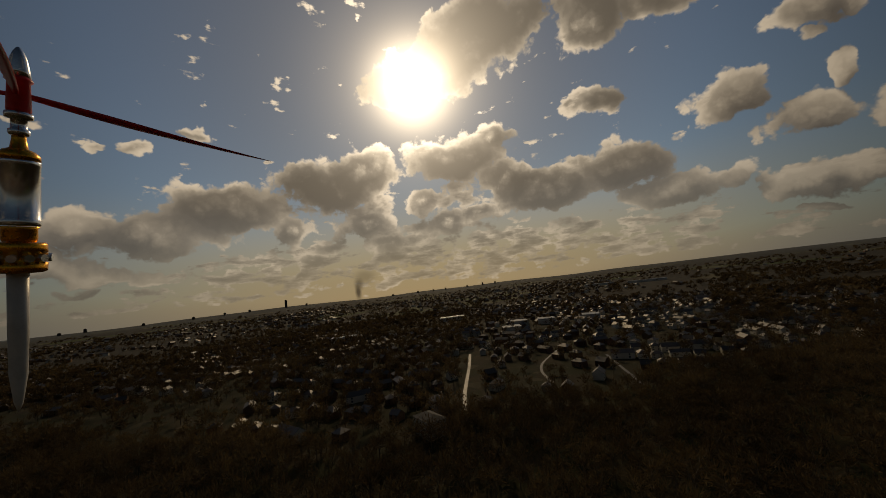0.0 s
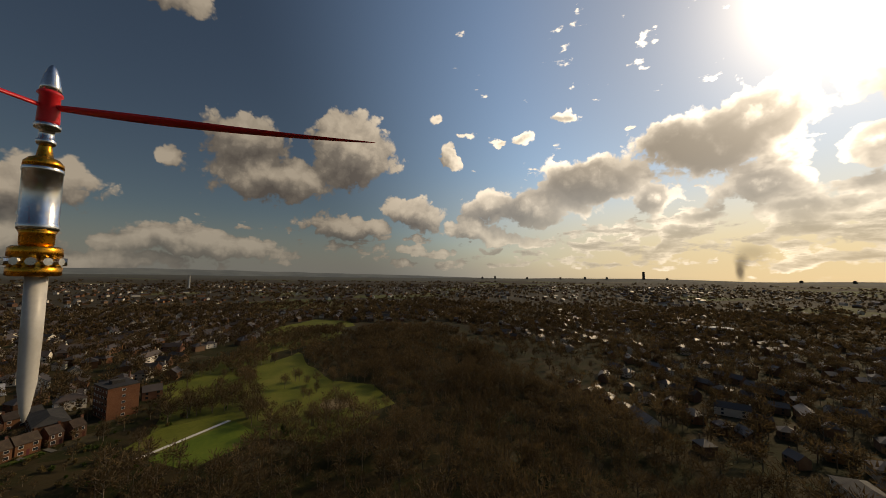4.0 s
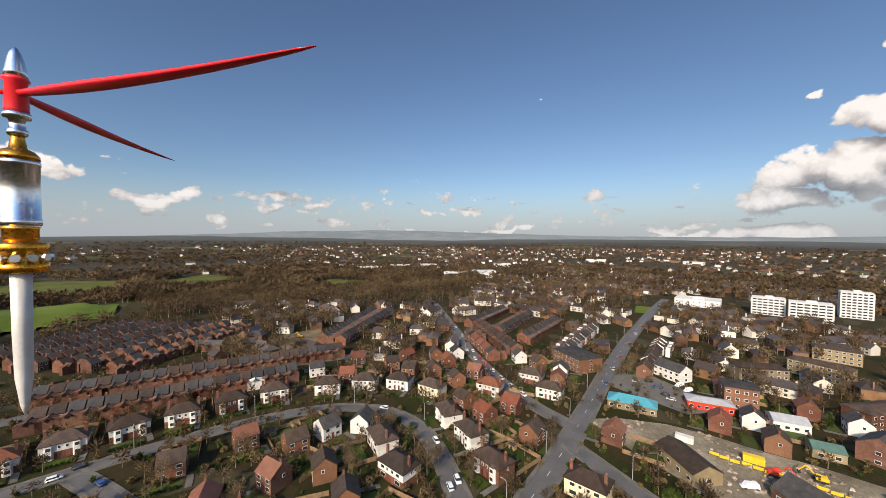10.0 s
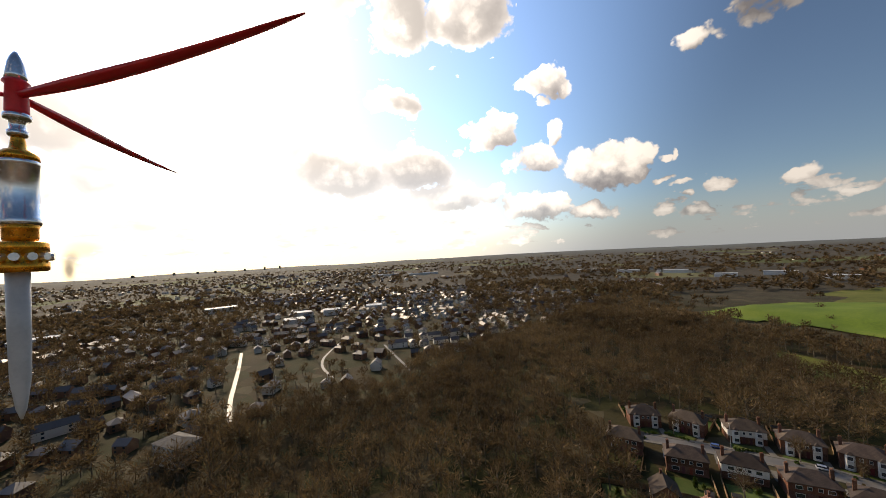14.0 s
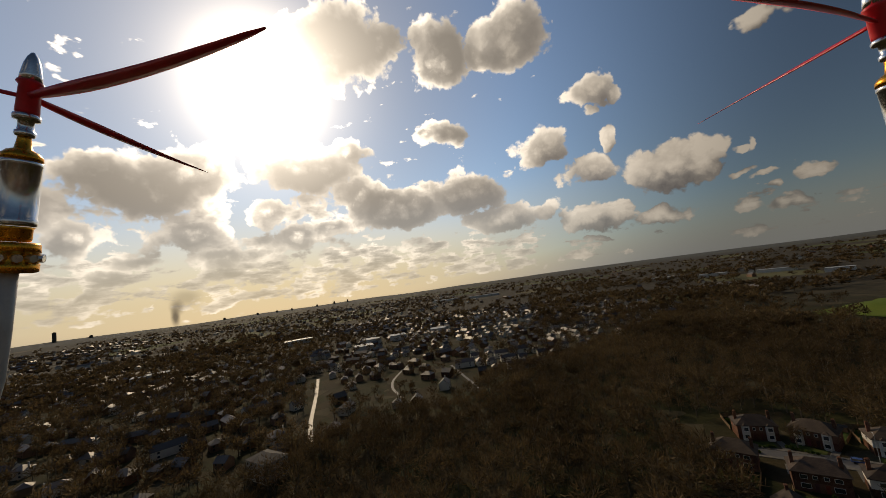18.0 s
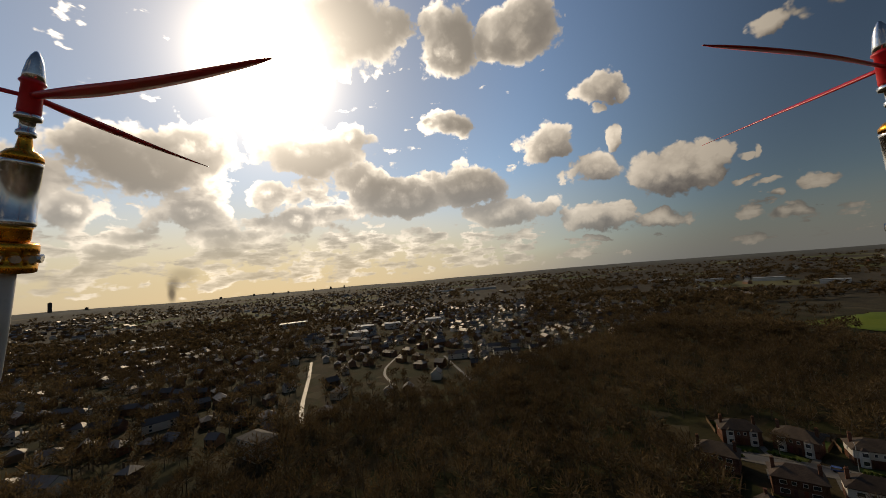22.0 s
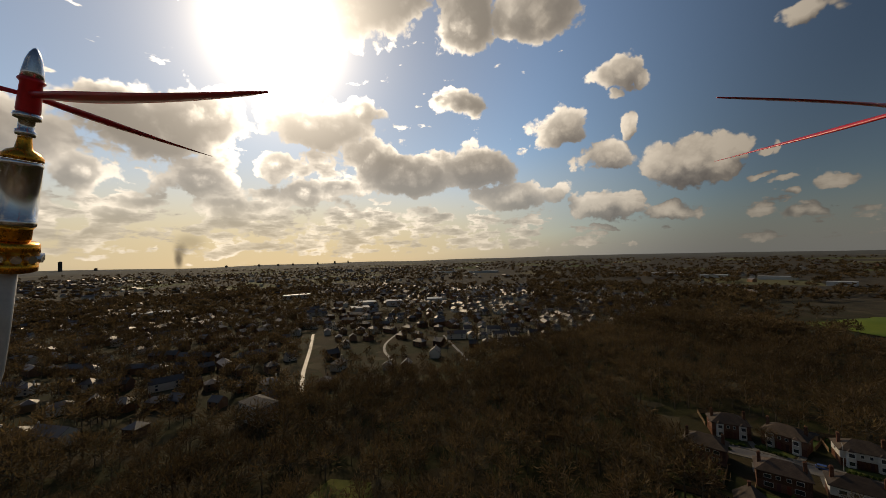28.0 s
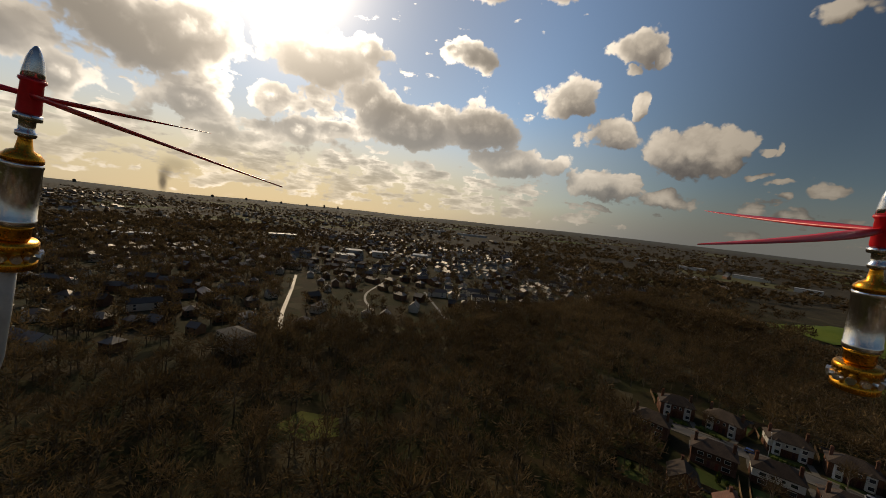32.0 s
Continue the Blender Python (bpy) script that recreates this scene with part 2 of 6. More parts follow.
wn.put(aside.inputs[5], sunward)
above = wn.math("MAXIMUM", density(all_heaps, aside.outputs[1]), low)
relief = wn.math("SUBTRACT", dense, above)
lit = wn.math("MULTIPLY_ADD", relief, 0.50, 0.52)
lit = wn.math("ADD", lit, wn.math("MULTIPLY", puffs, 0.75), clamp=True)
front = wn.ramp(lit, [(0.0, (0.25, 0.25, 0.27)), (0.40, (0.44, 0.44, 0.45)), (0.75, (0.88, 0.86, 0.83)), (1.0, (1.10, 1.08, 1.04))])
body = wn.math("SUBTRACT", wn.math("MULTIPLY", wn.smooth(ragged, -0.05, 1.1), 0.85), wn.math("MULTIPLY", relief, 0.42))
body = wn.math("SUBTRACT", body, wn.math("MULTIPLY_ADD", puffs, 0.75, -0.06))
back = wn.ramp(wn.smooth(body, -0.25, 1.0), [(0.0, (1.38, 1.37, 1.35)), (0.22, (1.05, 1.04, 1.02)), (0.42, (0.60, 0.60, 0.59)), (0.72, (0.33, 0.33, 0.33)), (1.0, (0.22, 0.22, 0.22))])
shine = wn.add("ShaderNodeVectorMath", operation="SCALE")         # light that comes through the heaps near the sun
wn.put(shine.inputs[0], back)
wn.put(shine.inputs["Scale"], wn.math("MULTIPLY_ADD", wn.math("POWER", wn.math("MAXIMUM", toward, 0.0), 40.0), 2.2, 1.0))
cloud_colour = wn.mix(near_sun, front, shine.outputs[0])
horizon = wn.math("MAXIMUM", wn.smooth(elev, 0.16, -0.01), wn.math("MULTIPLY", wn.smooth(toward, 0.35, 0.85), wn.smooth(elev, 0.30, 0.02)))
hazy = wn.mix(near_sun, (0.46, 0.53, 0.60), (0.66, 0.56, 0.37))


def halo(power, gain):
    return wn.math("MULTIPLY", wn.math("POWER", wn.math("MAXIMUM", toward, 0.0), power), gain)


aureole = wn.math("ADD", wn.math("ADD", halo(14.0, 0.11), halo(70.0, 0.75)), halo(300.0, 5.0))
blue = wn.add("ShaderNodeVectorMath", operation="SCALE")
wn.put(blue.inputs[0], sky.outputs[0])
blue.inputs["Scale"].default_value = 0.112
deep = wn.mix(1.0, blue.outputs[0], (0.93, 1.0, 1.05), "MULTIPLY")
deep = wn.mix(wn.math("MULTIPLY", wn.smooth(toward, 0.78, 0.97), 0.32), deep, (0.17, 0.17, 0.165))
veil = wn.mix(wn.math("MULTIPLY", horizon, 0.9), deep, hazy)
total = wn.mix(wn.math("MULTIPLY", cover, wn.math("MULTIPLY_ADD", horizon, -0.4, 1.0)), veil, cloud_colour)
glow = wn.mix(1.0, (1.0, 0.96, 0.88), aureole, "MULTIPLY")
total = wn.mix(1.0, total, glow, "ADD")
for az, el, wide, high, thick in ((-38.3, 0.6, 0.5, 1.2, 0.85), (-38.0, 1.8, 0.8, 1.0, 0.6), (-37.0, 3.0, 1.8, 1.2, 0.35)):      # smoke of a far fire
    a = radians((az + SEAM + 180) % 360 - 180)
    v = wn.vec("MULTIPLY", wn.vec("SUBTRACT", wn.vec("ADD", flat.outputs[0], wn.vec("MULTIPLY", warp, (0.18, 0.12, 0.0))), (a, radians(el), 0)), (1 / radians(wide), 1 / radians(high), 0))
    total = wn.mix(wn.math("MULTIPLY", wn.smooth(wn.vec("LENGTH", v, out=1), 1.3, 0.2), thick), total, (0.10, 0.09, 0.08))
# the air scatters most light forward, so the sky towards the sun is several times brighter
forward = wn.add("ShaderNodeVectorMath", operation="SCALE")
wn.put(forward.inputs[0], total)
wn.put(forward.inputs["Scale"], wn.math("MULTIPLY_ADD", wn.smooth(toward, 0.34, 0.985), 3.0, 1.06))
total = forward.outputs[0]
bg = wn.add("ShaderNodeBackground")
wn.put(bg.inputs[0], total)
bg.inputs[1].default_value = 0.785
wn.put(wn.add("ShaderNodeOutputWorld").inputs[0], bg.outputs[0])

# ---- materials ----


def material(name, stops, rough=0.8, scale=1.0, fine=12.0, bump=0.3, metal=0.0, coords="Object", random_tint=0.0, island=False, mixin=0.35, spec=0.2, thin=0.0):
    """A surface with variation at two scales. stops: colours of a ramp over coarse noise."""
    m = bpy.data.materials.new(name)
    m.use_nodes = True
    n = Nodes(m.node_tree)
    b = m.node_tree.nodes["Principled BSDF"]
    at = n.add("ShaderNodeTexCoord").outputs["Object"] if coords == "Object" else n.add("ShaderNodeNewGeometry").outputs["Position"]
    coarse = n.noise(at, scale, 5.0, 0.6)
    grain = n.noise(at, fine, 4.0, 0.65)
    blend = n.math("ADD", n.math("MULTIPLY", coarse, 1 - mixin), n.math("MULTIPLY", grain, mixin))
    col = n.ramp(n.smooth(blend, 0.3, 0.7), [(i / max(1, len(stops) - 1), c) for i, c in enumerate(stops)])
    if random_tint:
        rnd = n.add("ShaderNodeNewGeometry").outputs["Random Per Island"] if island else n.add("ShaderNodeObjectInfo").outputs["Random"]
        hsv = n.add("ShaderNodeHueSaturation")
        n.put(hsv.inputs["Color"], col)
        n.put(hsv.inputs["Value"], n.math("MULTIPLY_ADD", rnd, 2 * random_tint, 1 - random_tint))
        n.put(hsv.inputs["Hue"], n.math("MULTIPLY_ADD", n.math("FRACT", n.math("MULTIPLY", rnd, 7.3)), 0.05 * random_tint, 0.5 - 0.025 * random_tint))
        n.put(hsv.inputs["Saturation"], n.math("MULTIPLY_ADD", n.math("FRACT", n.math("MULTIPLY", rnd, 13.7)), 0.6 * random_tint, 1 - 0.3 * random_tint))
        col = hsv.outputs[0]
    n.put(b.inputs["Base Color"], col)
    n.put(b.inputs["Roughness"], n.math("MULTIPLY_ADD", grain, 0.25, rough - 0.12, clamp=True))
    b.inputs["Metallic"].default_value = metal
    b.inputs["Specular IOR Level"].default_value = spec
    if bump:
        bp = n.add("ShaderNodeBump")
        bp.inputs["Strength"].default_value, bp.inputs["Distance"].default_value = bump, 0.05
        n.put(bp.inputs["Height"], grain)
        n.put(b.inputs["Normal"], bp.outputs[0])
    if thin:                                   # blades and twigs let part of the light through
        through_light, both = n.add("ShaderNodeBsdfTranslucent"), n.add("ShaderNodeMixShader")
        warm = n.mix(1.0, col, (0.98, 0.95, 0.84), "MULTIPLY")
        n.put(through_light.inputs["Color"], warm)
        n.put(both.inputs[0], thin)
        n.put(both.inputs[1], b.outputs[0])
        n.put(both.inputs[2], through_light.outputs[0])
        n.put(m.node_tree.nodes["Material Output"].inputs[0], both.outputs[0])
    return m


def courses(m, row, colour, depth=0.5):
    """Adds the joints of brick or tile courses to a surface."""
    n = Nodes(m.node_tree)
    b = m.node_tree.nodes["Principled BSDF"]
    old = b.inputs["Base Color"].links[0].from_socket
    at = n.add("ShaderNodeTexCoord").outputs["Object"]
    sp = n.add("ShaderNodeSeparateXYZ")
    n.put(sp.inputs[0], at)
    f = n.math("FRACT", n.math("DIVIDE", sp.outputs[2], row))
    n.put(b.inputs["Base Color"], n.mix(n.math("MULTIPLY", n.math("LESS_THAN", f, 0.16), depth), old, colour))
    return m


BRICK = courses(material("red_brick", [(0.074, 0.032, 0.019), (0.120, 0.050, 0.029), (0.165, 0.080, 0.048)], 0.85, 0.35, 6.0, 0.3, random_tint=0.35), 0.3, (0.30, 0.22, 0.17), 0.35)
ORANGE_BRICK = courses(material("orange_brick", [(0.130, 0.056, 0.028), (0.190, 0.086, 0.044)], 0.85, 0.4, 6.0, 0.3, random_tint=0.2), 0.3, (0.40, 0.27, 0.19), 0.3)
BUFF_BRICK = courses(material("buff_brick", [(0.200, 0.150, 0.080), (0.280, 0.215, 0.120)], 0.85, 0.4, 6.0, 0.3, random_tint=0.2), 0.3, (0.42, 0.36, 0.26), 0.3)
RENDER_WHITE = material("white_render", [(0.500, 0.480, 0.430), (0.660, 0.640, 0.590)], 0.8, 0.5, 9.0, 0.15, random_tint=0.12)
CREAM = material("cream_render", [(0.60, 0.52, 0.34), (0.74, 0.66, 0.46)], 0.8, 0.5, 9.0, 0.15, random_tint=0.1)
TILE_BROWN = courses(material("brown_roof_tile", [(0.032, 0.023, 0.017), (0.055, 0.039, 0.029), (0.082, 0.060, 0.045)], 0.72, 0.4, 5.0, 0.5, random_tint=0.35), 0.28, (0.04, 0.03, 0.025), 0.7)
TILE_RED = courses(material("red_roof_tile", [(0.130, 0.048, 0.028), (0.200, 0.078, 0.045)], 0.6, 0.5, 5.0, 0.5, random_tint=0.25), 0.28, (0.10, 0.04, 0.03), 0.7)
SLATE = courses(material("blue_grey_slate", [(0.030, 0.029, 0.029), (0.050, 0.047, 0.044), (0.075, 0.069, 0.062)], 0.75, 0.4, 5.0, 0.4, random_tint=0.35), 0.25, (0.03, 0.03, 0.035), 0.7)
PVC = material("white_window_frame", [(0.74, 0.74, 0.72), (0.82, 0.82, 0.80)], 0.4, 1.0, 9.0, 0.0)
DOOR_PAINT = material("painted_door", [(0.10, 0.03, 0.03), (0.16, 0.05, 0.04)], 0.4, 1.0, 9.0, 0.0, random_tint=0.6)
STONE = material("sandstone", [(0.30, 0.24, 0.16), (0.42, 0.34, 0.23)], 0.85, 0.8, 9.0, 0.3, random_tint=0.15)
POT = material("clay_pot", [(0.30, 0.13, 0.07), (0.38, 0.18, 0.10)], 0.8, 1.0, 9.0, 0.1)
ASPHALT = material("asphalt", [(0.075, 0.072, 0.068), (0.105, 0.100, 0.093), (0.135, 0.128, 0.118)], 0.55, 0.12, 3.0, 0.2, coords="World", spec=0.5)
PAVING = material("paving", [(0.100, 0.093, 0.080), (0.160, 0.148, 0.128)], 0.75, 0.3, 3.0, 0.2, coords="World")
MARKING = material("road_paint", [(0.60, 0.60, 0.57), (0.78, 0.78, 0.75)], 0.6, 1.0, 9.0, 0.0, coords="World")
GRASS = material("meadow_grass", [(0.052, 0.088, 0.008), (0.080, 0.124, 0.012), (0.120, 0.150, 0.020)], 0.9, 0.02, 0.5, 0.4, coords="World")
LAWN = material("park_grass", [(0.045, 0.058, 0.009), (0.080, 0.090, 0.013), (0.125, 0.118, 0.028)], 0.9, 0.03, 0.6, 0.4, coords="World")
MOWN = material("mown_grass", [(0.066, 0.082, 0.010), (0.100, 0.114, 0.014), (0.145, 0.142, 0.028)], 0.9, 0.04, 0.6, 0.4, coords="World")
DIRT = material("bare_earth", [(0.085, 0.062, 0.034), (0.145, 0.108, 0.062), (0.220, 0.175, 0.108)], 0.9, 0.06, 1.0, 0.5, coords="World")
GRAVEL = material("yard_gravel", [(0.105, 0.085, 0.055), (0.19, 0.160, 0.110), (0.32, 0.28, 0.21)], 0.9, 0.07, 0.9, 0.5, coords="World")
TWIG = material("bare_twigs", [(0.056, 0.038, 0.020), (0.105, 0.072, 0.038), (0.190, 0.133, 0.070)], 0.9, 0.012, 0.3, 0.0, coords="World", random_tint=0.35, island=True, spec=0.1, thin=0.32)
TWIG_TAWNY = material("tawny_twigs", [(0.115, 0.082, 0.036), (0.20, 0.148, 0.066)], 0.9, 0.02, 0.3, 0.0, coords="World", random_tint=0.3, island=True, spec=0.1, thin=0.3)
BARK = material("bark", [(0.12, 0.095, 0.07), (0.22, 0.18, 0.13)], 0.9, 1.0, 6.0, 0.5)
LEAF = material("evergreen_leaf", [(0.024, 0.045, 0.009), (0.050, 0.080, 0.014), (0.085, 0.115, 0.022)], 0.7, 0.3, 2.0, 0.0, coords="World", random_tint=0.35, island=True, thin=0.35)
RUBBER = material("rubber", [(0.02, 0.02, 0.02), (0.03, 0.03, 0.03)], 0.8, 3.0, 20.0, 0.1)
BLUE_SHEET = material("turquoise_sheet_roof", [(0.05, 0.24, 0.30), (0.08, 0.32, 0.38)], 0.45, 0.5, 6.0, 0.1)
GREY_SHEET = material("grey_sheet_roof", [(0.30, 0.31, 0.32), (0.42, 0.43, 0.43)], 0.4, 0.4, 5.0, 0.1)
GREEN_SHEET = material("green_sheet_roof", [(0.06, 0.12, 0.10), (0.09, 0.16, 0.13)], 0.5, 0.5, 6.0, 0.1)
CONCRETE = material("pale_concrete", [(0.50, 0.49, 0.46), (0.66, 0.65, 0.62)], 0.8, 0.2, 4.0, 0.2)
YELLOW = material("yellow_plant_paint", [(0.60, 0.38, 0.02), (0.75, 0.50, 0.04)], 0.45, 2.0, 20.0, 0.05)
RED_PAINT = material("red_plant_paint", [(0.45, 0.04, 0.02), (0.55, 0.06, 0.03)], 0.45, 2.0, 20.0, 0.05)
TIMBER = material("fence_timber", [(0.20, 0.13, 0.07), (0.34, 0.23, 0.12)], 0.85, 1.0, 9.0, 0.3, random_tint=0.2)


def glass_pane(name):
    m = bpy.data.materials.new(name)
    m.use_nodes = True
    b = m.node_tree.nodes["Principled BSDF"]
    b.inputs["Base Color"].default_value = (0.03, 0.035, 0.04, 1)
    b.inputs["Roughness"].default_value = 0.06
    b.inputs["Specular IOR Level"].default_value = 0.8
    return m


PANE = glass_pane("window_glass")


def ground_material():
    """Winter land: grass, gardens and scrub near by, woods and towns towards the hills."""
    m = bpy.data.materials.new("land")
    m.use_nodes = True
    n = Nodes(m.node_tree)
    b = m.node_tree.nodes["Principled BSDF"]
    at = n.add("ShaderNodeNewGeometry").outputs["Position"]
    mid = n.noise(at, 0.03, 5.0, 0.65)
    fine = n.noise(at, 0.6, 4.0, 0.65)
    soil = n.ramp(n.smooth(n.math("ADD", n.math("MULTIPLY", mid, 0.6), n.math("MULTIPLY", fine, 0.4)), 0.32, 0.68),
                  [(0.0, (0.035, 0.034, 0.015)), (0.35, (0.060, 0.055, 0.024)), (0.6, (0.095, 0.075, 0.04)), (1.0, (0.16, 0.125, 0.07))])
    cells = n.add("ShaderNodeTexVoronoi")
    n.put(cells.inputs["Vector"], at)
    cells.inputs["Scale"].default_value = 0.085
    plot = n.add("ShaderNodeSeparateColor")
    n.put(plot.inputs[0], cells.outputs["Color"])
    lawn = n.ramp(plot.outputs[0], [(0.0, (0.035, 0.055, 0.012)), (0.30, (0.065, 0.080, 0.020)), (0.31, (0.085, 0.062, 0.036)), (0.62, (0.13, 0.10, 0.06)), (0.63, (0.05, 0.055, 0.02)), (0.9, (0.08, 0.075, 0.03)), (0.91, (0.17, 0.16, 0.14)), (1.0, (0.22, 0.19, 0.15))])
    soil = n.mix(0.62, soil, lawn)
    soil = n.mix(1.0, soil, (0.36, 0.34, 0.24), "MULTIPLY")
    wood = n.ramp(n.smooth(mid, 0.3, 0.7), [(0.0, (0.030, 0.026, 0.018)), (1.0, (0.060, 0.050, 0.036))])
    length = n.vec("LENGTH", at, out=1)
    farm = n.add("ShaderNodeTexVoronoi")
    n.put(farm.inputs["Vector"], n.vec("ADD", at, n.vec("MULTIPLY", n.noise(at, 0.01, 3.0, 0.6, out=1), (60.0, 60.0, 0.0))))
    farm.inputs["Scale"].default_value = 0.0052
    kind = n.add("ShaderNodeSeparateColor")
    n.put(kind.inputs[0], farm.outputs["Color"])
    trees = n.ramp(n.smooth(n.noise(at, 0.05, 4.0, 0.7), 0.38, 0.62), [(0.0, (0.022, 0.019, 0.012)), (1.0, (0.075, 0.062, 0.040))])
    field = n.ramp(kind.outputs[1], [(0.0, (0.060, 0.075, 0.022)), (0.5, (0.095, 0.095, 0.040)), (1.0, (0.12, 0.10, 0.055))])
    far = n.mix(n.math("GREATER_THAN", kind.outputs[0], 0.85), n.mix(0.5, wood, trees), field)
    far = n.mix(n.smooth(length, 2600.0, 4600.0), far, (0.085, 0.092, 0.088))       # aerial haze over the far hills, painted into the ground colour
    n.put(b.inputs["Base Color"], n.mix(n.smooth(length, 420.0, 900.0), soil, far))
    b.inputs["Roughness"].default_value = 0.95
    b.inputs["Specular IOR Level"].default_value = 0.15
    bp = n.add("ShaderNodeBump")
    bp.inputs["Strength"].default_value, bp.inputs["Distance"].default_value = 0.6, 0.4
    n.put(bp.inputs["Height"], fine)
    n.put(b.inputs["Normal"], bp.outputs[0])
    return m


LAND = ground_material()

# ---- mesh helpers ----


def mesh_of(name, verts, faces, mats, which=None, smooth=False):
    me = bpy.data.meshes.new(name)
    me.from_pydata([tuple(v) for v in verts], [], [tuple(f) for f in faces])
    for m in mats:
        me.materials.append(m)
    if which is not None:
        me.polygons.foreach_set("material_index", np.asarray(which, np.int32))
    if smooth:
        me.polygons.foreach_set("use_smooth", np.ones(len(me.polygons), bool))
    me.update()
    return me


def tri_mesh(name, verts, tris, mats, which=None):
    """A large mesh of triangles from arrays."""
    me = bpy.data.meshes.new(name)
    me.vertices.add(len(verts))
    me.vertices.foreach_set("co", np.asarray(verts, np.float32).ravel())
    me.loops.add(len(tris) * 3)
    me.loops.foreach_set("vertex_index", np.asarray(tris, np.int32).ravel())
    me.polygons.add(len(tris))
    me.polygons.foreach_set("loop_start", np.arange(0, len(tris) * 3, 3, dtype=np.int32))
    me.polygons.foreach_set("use_smooth", np.zeros(len(tris), bool))
    for m in mats:
        me.materials.append(m)
    if which is not None:
        me.polygons.foreach_set("material_index", np.asarray(which, np.int32))
    me.update(calc_edges=True)
    return me


def part(name, bm, mat, parent, label="", smooth=False):
    me = bpy.data.meshes.new(name)
    bm.to_mesh(me)
    bm.free()
    me.materials.append(mat)
    if smooth:
        for p in me.polygons:
            p.use_smooth = True
    ob = new(name, me)
    ob.parent = parent
    return tagged(ob, label)


def shared(name, me, parent, m=None, label=""):
    ob = new(name, me)
    ob.parent = parent
    if m is not None:
        ob.matrix_basis = m
    return tagged(ob, label)


def box(x0, x1, y0, y1, z0, z1, bevel=0.0, bm=None):
    bm = bm or bmesh.new()
    c = bmesh.ops.create_cube(bm, size=1.0)["verts"]
    bmesh.ops.transform(bm, matrix=Matrix.Translation(((x0 + x1) / 2, (y0 + y1) / 2, (z0 + z1) / 2)) @ Matrix.Diagonal((x1 - x0, y1 - y0, z1 - z0, 1)), verts=c)
    if bevel:
        bmesh.ops.bevel(bm, geom=list({e for v in c for e in v.link_edges}), offset=bevel, segments=1, affect="EDGES")
    return bm


def solid(verts, faces):
    bm = bmesh.new()
    vs = [bm.verts.new(v) for v in verts]
    for f in faces:
        bm.faces.new([vs[i] for i in f])
    bmesh.ops.recalc_face_normals(bm, faces=bm.faces)
    return bm


def gable_roof(w, d, eave, ridge, over=0.35, thick=0.18):
    """Ridge along x. A slab that is closed below."""
    x, y = w / 2 + 0.12, d / 2 + over
    s = (ridge - eave) / (d / 2)
    lo = eave - s * over
    v = []
    for sx in (-x, x):
        v += [(sx, -y, lo), (sx, 0, ridge), (sx, y, lo), (sx, y, lo + thick), (sx, 0, ridge + thick * 1.3), (sx, -y, lo + thick)]
    f = [(0, 1, 4, 5), (1, 2, 3, 4), (6, 11, 10, 7), (7, 10, 9, 8), (0, 6, 7, 1), (1, 7, 8, 2), (2, 8, 9, 3), (3, 9, 10, 4), (4, 10, 11, 5), (5, 11, 6, 0)]
    return solid(v, f)


def hip_roof(w, d, eave, ridge, over=0.4, thick=0.18):
    x, y = w / 2 + over, d / 2 + over
    r = max(0.2, w / 2 - d / 2)
    v = [(-x, -y, eave), (x, -y, eave), (x, y, eave), (-x, y, eave), (-x, -y, eave + thick), (x, -y, eave + thick), (x, y, eave + thick), (-x, y, eave + thick), (-r, 0, ridge), (r, 0, ridge)]
    f = [(3, 2, 1, 0), (0, 1, 5, 4), (1, 2, 6, 5), (2, 3, 7, 6), (3, 0, 4, 7), (4, 5, 9, 8), (5, 6, 9), (6, 7, 8, 9), (7, 4, 8)]
    return solid(v, f)


def gable_walls(w, d, eave, ridge, base=-0.3):
    x, y = w / 2, d / 2
    v = []
    for sx in (-x, x):
        v += [(sx, -y, base), (sx, y, base), (sx, y, eave), (sx, 0, ridge), (sx, -y, eave)]
    f = [(0, 1, 2, 3, 4), (5, 9, 8, 7, 6), (0, 5, 6, 1), (1, 6, 7, 2), (2, 7, 8, 3), (3, 8, 9, 4), (4, 9, 5, 0)]
    return solid(v, f)


WINDOW_MESHES = {}
DETAIL = [True]


def window(parent, x, y, z, w, h, face, lights=2):
    """A window in its frame. face: heading of the wall in degrees, 0 looks to -y."""
    key = (w, h, lights)
    if key not in WINDOW_MESHES:
        bm = box(-w / 2, w / 2, -0.06, 0.02, 0, h)
        box(-w / 2 - 0.08, w / 2 + 0.08, -0.12, 0.02, -0.1, 0.0, bm=bm)
        fm = bpy.data.meshes.new("window")
        bm.to_mesh(fm), bm.free()
        fm.materials.append(PVC)
        bm = box(-w / 2 + 0.07, w / 2 - 0.07, -0.075, -0.055, 0.07, h - 0.07)
        pm = bpy.data.meshes.new("pane")
        bm.to_mesh(pm), bm.free()
        pm.materials.append(PANE)
        bm = box(-w / 2, w / 2, -0.06, 0.02, 0, h)
        n = len(bm.faces)
        box(-w / 2 + 0.09, w / 2 - 0.09, -0.075, 0.0, 0.09, h - 0.09, bm=bm)
        one = bpy.data.meshes.new("window")
        bm.to_mesh(one), bm.free()
        one.materials.append(PVC), one.materials.append(PANE)
        for p in list(one.polygons)[n:]:
            p.material_index = 1
        WINDOW_MESHES[key] = (fm, pm, one)
    fm, pm, one = WINDOW_MESHES[key]
    if not DETAIL[0]:
        return shared("window", one, parent, pose(x, y, z, 0, 0, face))
    ob = shared("window", fm, parent, pose(x, y, z, 0, 0, face))
    shared("pane", pm, ob)
    return ob


